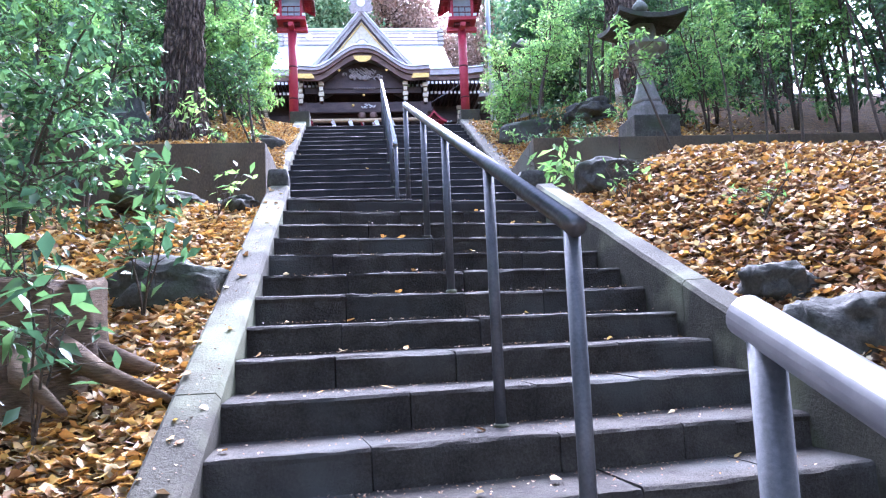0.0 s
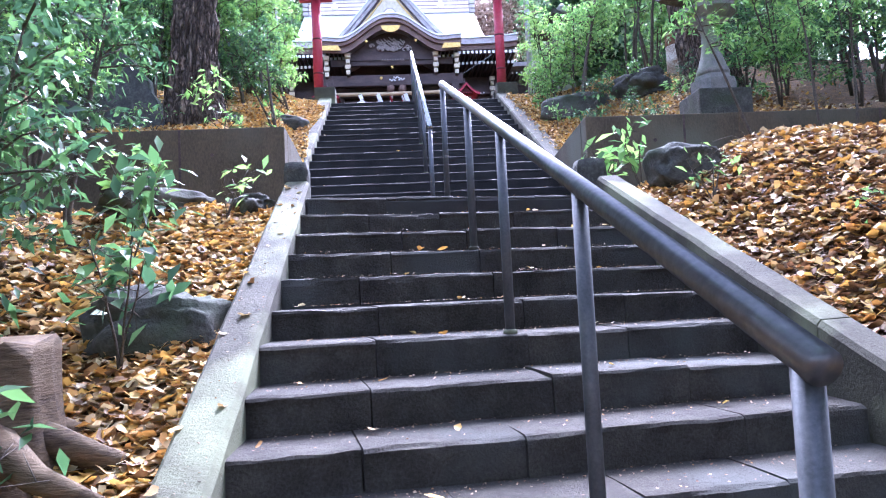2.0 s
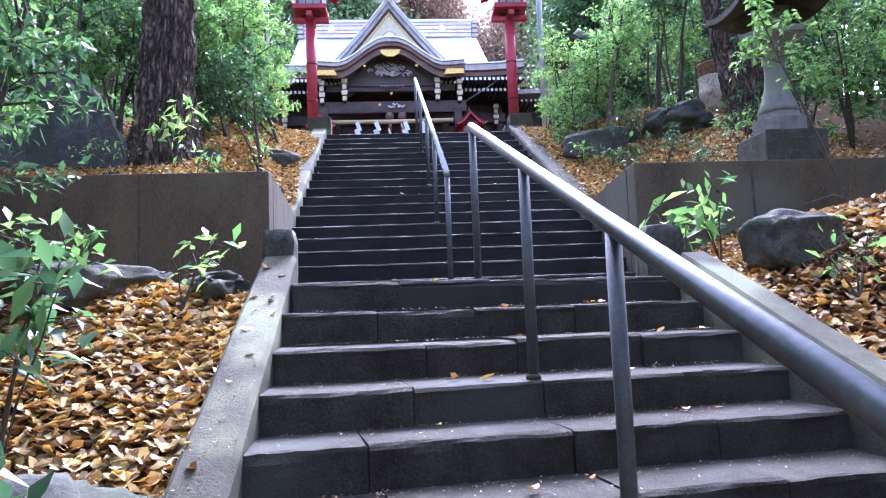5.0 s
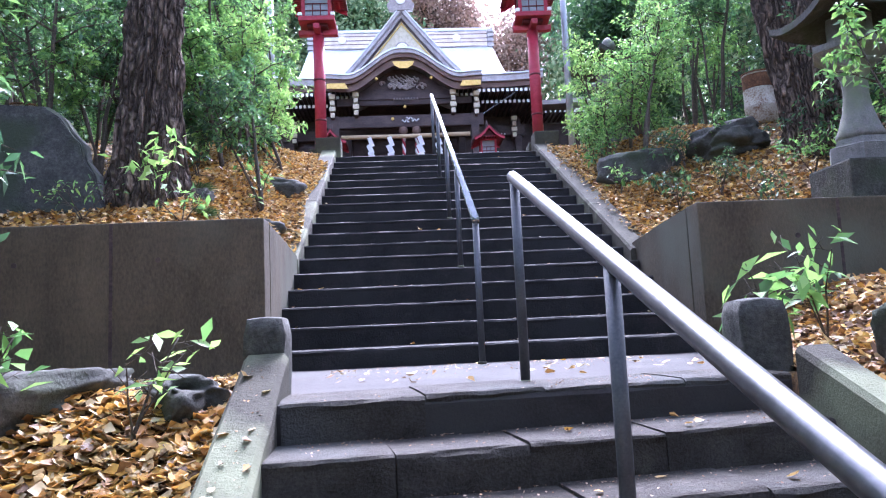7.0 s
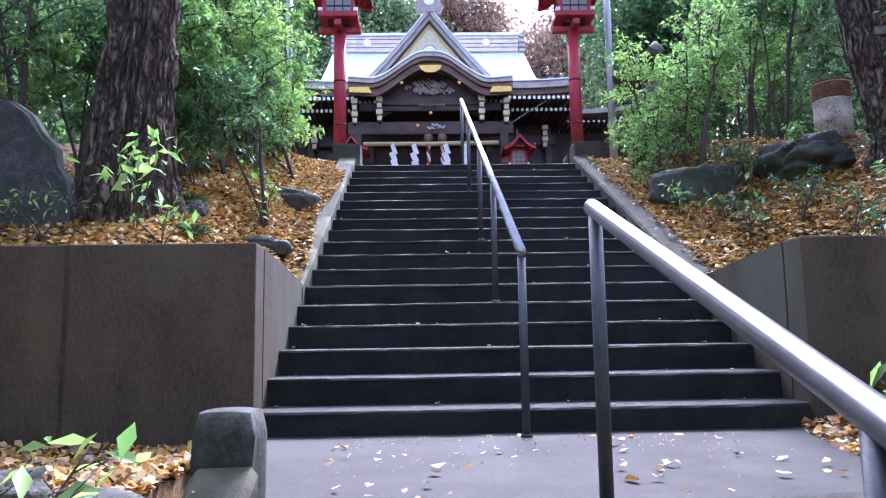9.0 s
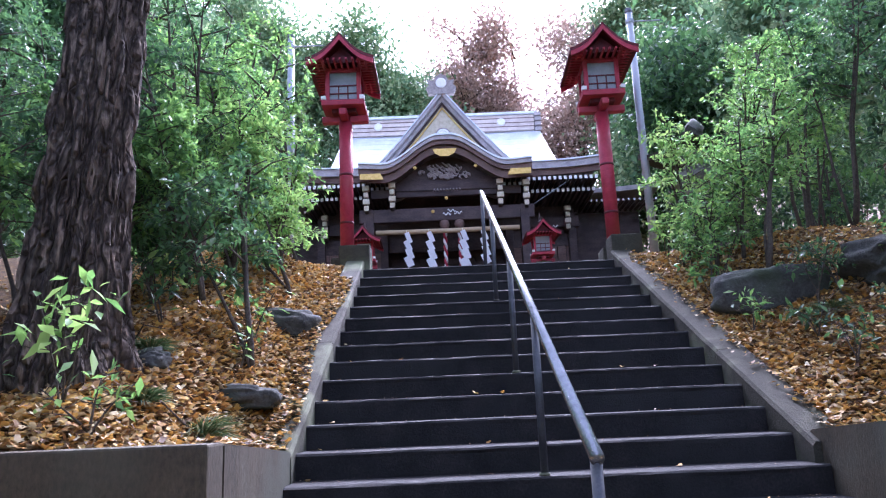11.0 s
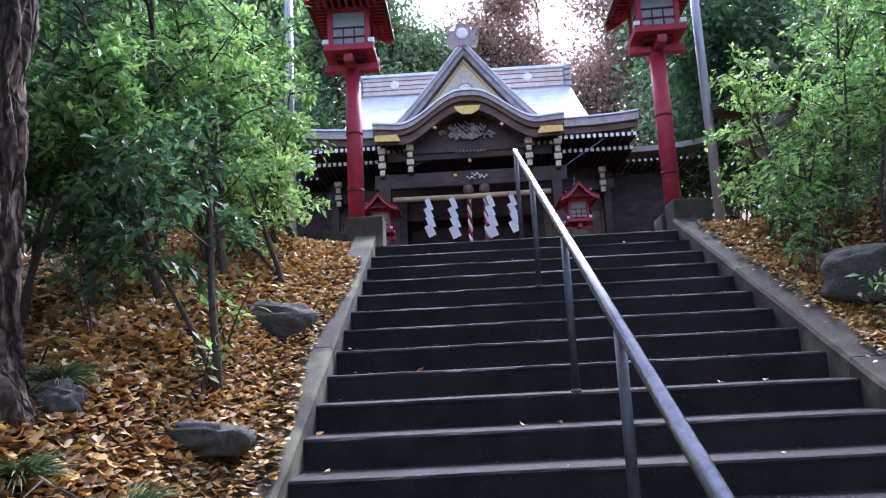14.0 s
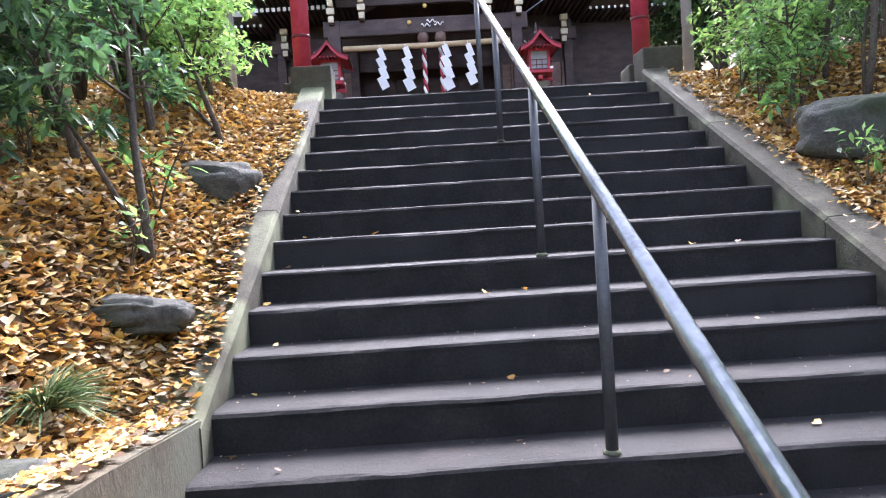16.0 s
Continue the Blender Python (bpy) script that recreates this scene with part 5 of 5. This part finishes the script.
lan2 = copy_thing(lan, pose(*at_ground(4.75, 7.0), 0, 0, 20))
lan2.scale = (0.95, 0.95, 0.95)
lan2["label"] = "tall grey stone lantern half hidden by shrubs at the top"
tagged(lan, group="stone lanterns")
tagged(lan2, group="stone lanterns")
slab = [(-1.0, -0.35), (0.5, -0.35), (0.53, -0.05), (0.46, 0.08), (0.44, 0.24), (0.35, 0.36), (0.34, 0.5), (0.24, 0.6), (0.16, 0.74), (0.02, 0.84), (-0.3, 0.86), (-0.62, 0.9), (-0.9, 0.8), (-1.02, 0.5)]
mem = empty("memorial_stone", "dark upright memorial slab with a pale broken edge", "memorial stone", "", at_ground(-2.06, 1.0, 0.08))
bm = prism(bmesh.new(), slab, -0.05, 0.05)
bmesh.ops.bevel(bm, geom=list(bm.edges), offset=0.012, segments=2, affect="EDGES")
part("face", bm, ROCK_DARK, mem)
part("broken_edge", prism(bmesh.new(), [(x * 1.035 + 0.01 * noise.noise(Vector((x * 9, z * 9, 0))), z * 1.03) for x, z in slab], 0.054, 0.15), GRANITE, mem, "pale rough broken edge")

dr = empty("steel_drum", "rusty white-painted steel drum under the trees", "drum", "", at_ground(6.25, 4.75))
part("shell", lathe(bmesh.new(), [(0.28, -0.05), (0.28, 0.26), (0.29, 0.28), (0.28, 0.3), (0.28, 0.56), (0.29, 0.58), (0.28, 0.6), (0.28, 0.86)], 26), RUST, dr, "", True)
part("rim", lathe(bmesh.new(), [(0.285, 0.85), (0.295, 0.86), (0.295, 0.88), (0.285, 0.89)], 26), RUST, dr, "rusty rim")
part("rust_band", lathe(bmesh.new(), [(0.284, 0.6), (0.286, 0.62), (0.286, 0.84), (0.284, 0.85)], 26), RUST_DARK, dr, "rusted brown upper band", True)
part("lid", lathe(bmesh.new(), [(0.3, 0.87), (0.3, 0.9), (0.2, 0.93), (0.01, 0.94)], 26), RUST_DARK, dr, "dark rusty lid", True)
dr.scale = (0.8, 0.8, 0.8)
d2 = copy_thing(dr, pose(*at_ground(-3.2, 3.0)))
d2["label"] = "dark rusty steel drum behind the memorial slab"

# ---- woods behind the hall, and unseen trees added for shade ----


def far_tree(x, y, h, w, mat, seed, label):
    z = ground_z(x, y)
    thing = empty("tree", label, "tree", "woods behind the hall", (x, y, z))
    r = random.Random(seed)
    bm = bmesh.new()
    ends = []
    tube_bm(bm, [(0, 0, -0.5), (0.1, 0, h * 0.5), (0.0, 0.2, h * 0.9)], [0.22, 0.14, 0.03], 8)
    for k in range(22):
        f = r.uniform(0.3, 0.9)
        a = r.uniform(0, 6.28)
        ln = w * r.uniform(0.5, 1.0) * (1.1 - 0.6 * f)
        p = Vector((0.1, 0, h * f))
        e = p + Vector((math.cos(a), math.sin(a), r.uniform(0.3, 0.9))) * ln
        tube_bm(bm, [p, p.lerp(e, 0.5) + Vector((0, 0, 0.15)), e], [0.06, 0.04, 0.012], 5)
        ends.append((p, e))
    part("trunk", bm, TWIG, thing, "", True)
    n = 30000 if y > 24 else 15000 if y > 5 else 9000
    T = np.array([[list(p) for p in t] for t in ends])
    idx = rng.integers(0, len(T), n)
    base = T[idx, 0] + (T[idx, 1] - T[idx, 0]) * rng.uniform(0.35, 1.1, (n, 1)) + rng.normal(0, w * 0.17, (n, 3))
    ln = rng.uniform(0.12, 0.28, n) * (0.8 if mat is LEAF_BARE_HAZED else 1)
    ob = new("crown", leaf_mesh("crown", base, unit(rng.normal(0, 1, (n, 3))), ln, ln * 0.6, mat, 0.15, 0.2, True))
    ob.parent = thing


fr = random.Random(31)
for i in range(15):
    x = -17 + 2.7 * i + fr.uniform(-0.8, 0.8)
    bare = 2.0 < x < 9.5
    far_tree(x, fr.uniform(26, 31), fr.uniform(13, 15) if -4 < x < 1.5 else fr.uniform(15, 18), fr.uniform(3.0, 4.2), LEAF_BARE_HAZED if bare else LEAF_FAR_HAZED, 700 + i, "tall bare russet tree behind the hall roof, paled as through haze" if bare else "green tree behind the hall roof, paled as through haze")
# those at y below -6 are unseen, added to shade the lower flight
for i, (x, y, h, m) in enumerate([(8.5, 17, 9, LEAF_DARK), (10.5, 14, 9.5, LEAF_FAR_HAZED), (-7.0, 16, 9, LEAF_FAR_HAZED), (-8.5, 12, 9, LEAF_DARK), (-5.4, 20, 8, LEAF_DARK), (9.2, 20.5, 9.5, LEAF_FAR_HAZED), (11, 9, 8.5, LEAF_DARK), (-9, 7, 8, LEAF_DARK), (12, 3, 8, LEAF_DARK), (-9, 1, 8, LEAF_DARK), (12, -4, 8, LEAF_DARK), (-8, -5, 8, LEAF_DARK), (-7, -11, 8, LEAF_DARK), (10, -11, 8, LEAF_DARK), (-3.5, -13, 9, LEAF_DARK), (0.5, -15, 10, LEAF_DARK), (4.5, -13.5, 9, LEAF_DARK), (7.5, -15, 10, LEAF_DARK), (-5.5, -8, 8.5, LEAF_DARK), (8.5, -7.5, 8.5, LEAF_DARK), (-3.4, -7.4, 9.5, LEAF_DARK), (6.4, -6.6, 9.5, LEAF_DARK), (-4.2, -10.5, 9.5, LEAF_DARK), (6.8, -10.5, 9.5, LEAF_DARK), (-12, 20, 10, LEAF_FAR_HAZED), (14, 20, 10, LEAF_FAR_HAZED)]):
    far_tree(x, y, h, 3.0, m, 800 + i, "tall dense evergreen tree at the edge of the grounds, some unseen for shade")
# hedge-like undergrowth closing the banks
for i in range(64):
    left = i < 32
    x = -5.8 - 0.7 * (i % 4) if left else 9.0 + 0.7 * (i % 4)
    y = -9 + 0.85 * (i % 32)
    plant("shrub", at_ground(x, y), 3.4 + 0.4 * (i % 3), 1.6, 3, 1500, 0.17, LEAF_DARK if i % 3 else LEAF, "dense dark evergreen undergrowth shrub on the bank", "shrub", "undergrowth shrubs", 900 + i, 0.1, 0.03, twigs_per=10)

# ---- fallen leaves ----


def litter(name, n, zone, mat, label, size=(0.035, 0.075), depth=0.03):
    base = []
    while len(base) < n:
        x, y = zone()
        base.append((x, y, ground_z(x, y) + 0.008 + depth * rng.random()))
    scatter(name, np.array(base), mat, label, size)


def scatter(name, base, mat, label, size=(0.035, 0.07), tilt=0.42):
    """Fan-shaped leaves lying about, each a folded fan on a short stalk."""
    n = len(base)
    a = rng.uniform(0, 2 * math.pi, n)
    tx, ty = rng.normal(0, tilt, n), rng.normal(0, tilt, n)
    u = unit(np.stack([np.cos(a), np.sin(a), tx], 1))
    w = unit(np.stack([-np.sin(a), np.cos(a), ty], 1))
    nn = np.cross(u, w)
    s = rng.uniform(size[0], size[1], n)[:, None]
    c = rng.uniform(-0.1, 0.35, n)[:, None]
    wd = rng.uniform(0.45, 0.8, n)[:, None]
    P = [base - u * s * 0.45, base + u * s * 0.1 + w * s * wd + nn * s * c, base + u * s * 0.5 + w * s * wd * 0.55 + nn * s * c * 0.6, base + u * s * 0.4, base + u * s * 0.52 - w * s * wd * 0.55 + nn * s * c * 0.7, base + u * s * 0.1 - w * s * wd + nn * s * c]
    v = np.stack(P, 1).reshape(-1, 3)
    i = np.arange(n) * 6
    f = np.concatenate([np.stack([i, i + k, i + k + 1], 1) for k in (1, 2, 3, 4)])
    me = bpy.data.meshes.new(name)
    me.vertices.add(len(v))
    me.vertices.foreach_set("co", v.ravel())
    me.loops.add(len(f) * 3)
    me.loops.foreach_set("vertex_index", f.ravel().astype(np.int32))
    me.polygons.add(len(f))
    me.polygons.foreach_set("loop_start", np.arange(0, len(f) * 3, 3, dtype=np.int32))
    me.update()
    me.materials.append(mat)
    tagged(new(name, me), label, "fallen leaves", kind="stuff")


U = rng.uniform


def left_bank():
    y = U(-8.2, -0.05)
    return 0.3 - 0.025 * min(0, y + 2.2) - abs(rng.normal(0, 1.0)), y


def right_bank():
    y = U(-7.5, -0.05)
    return 2.87 - 0.09 * min(0, y + 2.2) + abs(rng.normal(0, 1.6)), y


litter("fallen_leaves", 24000, left_bank, LITTER, "yellow and brown fallen leaves covering the lower bank")
litter("fallen_leaves", 17000, right_bank, LITTER_BROWN, "brown and orange fallen leaves covering the lower bank", (0.03, 0.062))
litter("fallen_leaves", 15000, right_bank, LITTER, "yellow fallen leaves among brown ones on the lower bank", (0.035, 0.07), 0.045)
litter("fallen_leaves", 24000, lambda: (-0.25 - abs(rng.normal(0, 1.1)), U(0.24, 6.2)), LITTER, "golden yellow fallen leaves covering the upper bank", (0.03, 0.06))
litter("fallen_leaves", 20000, lambda: (3.4 + abs(rng.normal(0, 1.2)), U(0.24, 6.2)), LITTER, "golden and brown fallen leaves covering the upper bank", (0.03, 0.06))
pts = []
for _ in range(60):
    pts.append((U(0.5, 2.65), U(-1.9, -0.1), 0.03))
for i in range(1, 18):
    for _ in range(int(rng.integers(1, 4))):
        pts.append((U(0.05, 3.05), (i - 1) * RUN + U(0.06, 0.3), i * RISE + 0.012))
    pts.append((U(0.02, 0.2), (i - 1) * RUN + U(0.2, 0.32), i * RISE + 0.012))
for k in range(1, 17):
    for _ in range(4):
        x = U(0.55, 2.6)
        pts.append((x, -2.4 - RUN_L * k + (x - 0.5) * SKEW + U(0.08, 0.32), -RISE_L * k + 0.014))
for _ in range(90):
    y = U(1.7, 6.0)
    pts.append((3.17 + 0.24 * U(0, 1) ** 0.5, y, upper_nose(y) + 0.1))
for _ in range(28):
    y = U(-7.5, -2.2)
    pts.append((U(0.3, 0.45) - 0.025 * (y + 2.2), y, lower_nose(y) + 0.038))
for _ in range(1500):
    y = U(1.55, 5.3)
    pts.append((-0.27 + 0.19 * U(0, 1) ** 1.3 - 0.05 * math.sin(y * 2.3), y, upper_nose(y) + U(0.085, 0.11)))
for _ in range(420):
    y = U(1.55, 5.8)
    pts.append((3.44 - 0.14 * U(0, 1) ** 1.5, y, upper_nose(y) + U(0.085, 0.105)))
for _ in range(420):
    y = U(0.3, 1.7)
    pts.append((-0.02 - 0.16 * U(0, 1) ** 0.7, y, 1.15 - 0.09 * smooth(0.3, 1.7, y)))
scatter("fallen_leaves", np.array(pts), LITTER, "scattered dry leaves lying on the steps and kerbs", (0.02, 0.05), 0.25)

# grit and leaf crumbs on the treads
crumbs = []
for k in range(0, 18):
    for _ in range(260):
        x = U(0.55, 2.7) + 0.01 * k
        d = 0.335 - abs(rng.normal(0, 0.07)) if rng.random() < 0.6 else U(0.0, 0.33)
        crumbs.append((x, -2.4 - RUN_L * k + (x - 0.5) * SKEW + max(0.02, d), -RISE_L * k + 0.01))
for i in range(1, 18):
    for _ in range(70):
        d = 0.335 - abs(rng.normal(0, 0.05)) if rng.random() < 0.6 else U(0.01, 0.33)
        crumbs.append((U(0.03, 3.1), (i - 1) * RUN + max(0.02, d), i * RISE + 0.008))
for _ in range(300):
    y = U(-8, -2.1)
    crumbs.append((U(0.3, 0.46) - 0.025 * (y + 2.2), y, lower_nose(y) + 0.036))
for _ in range(500):
    crumbs.append((U(0.5, 2.7), -0.05 - abs(rng.normal(0, 0.5)), 0.03))
scatter("leaf_crumbs", np.array(crumbs), LITTER_BROWN, "pale leaf crumbs and grit along the treads", (0.004, 0.011), 0.3)
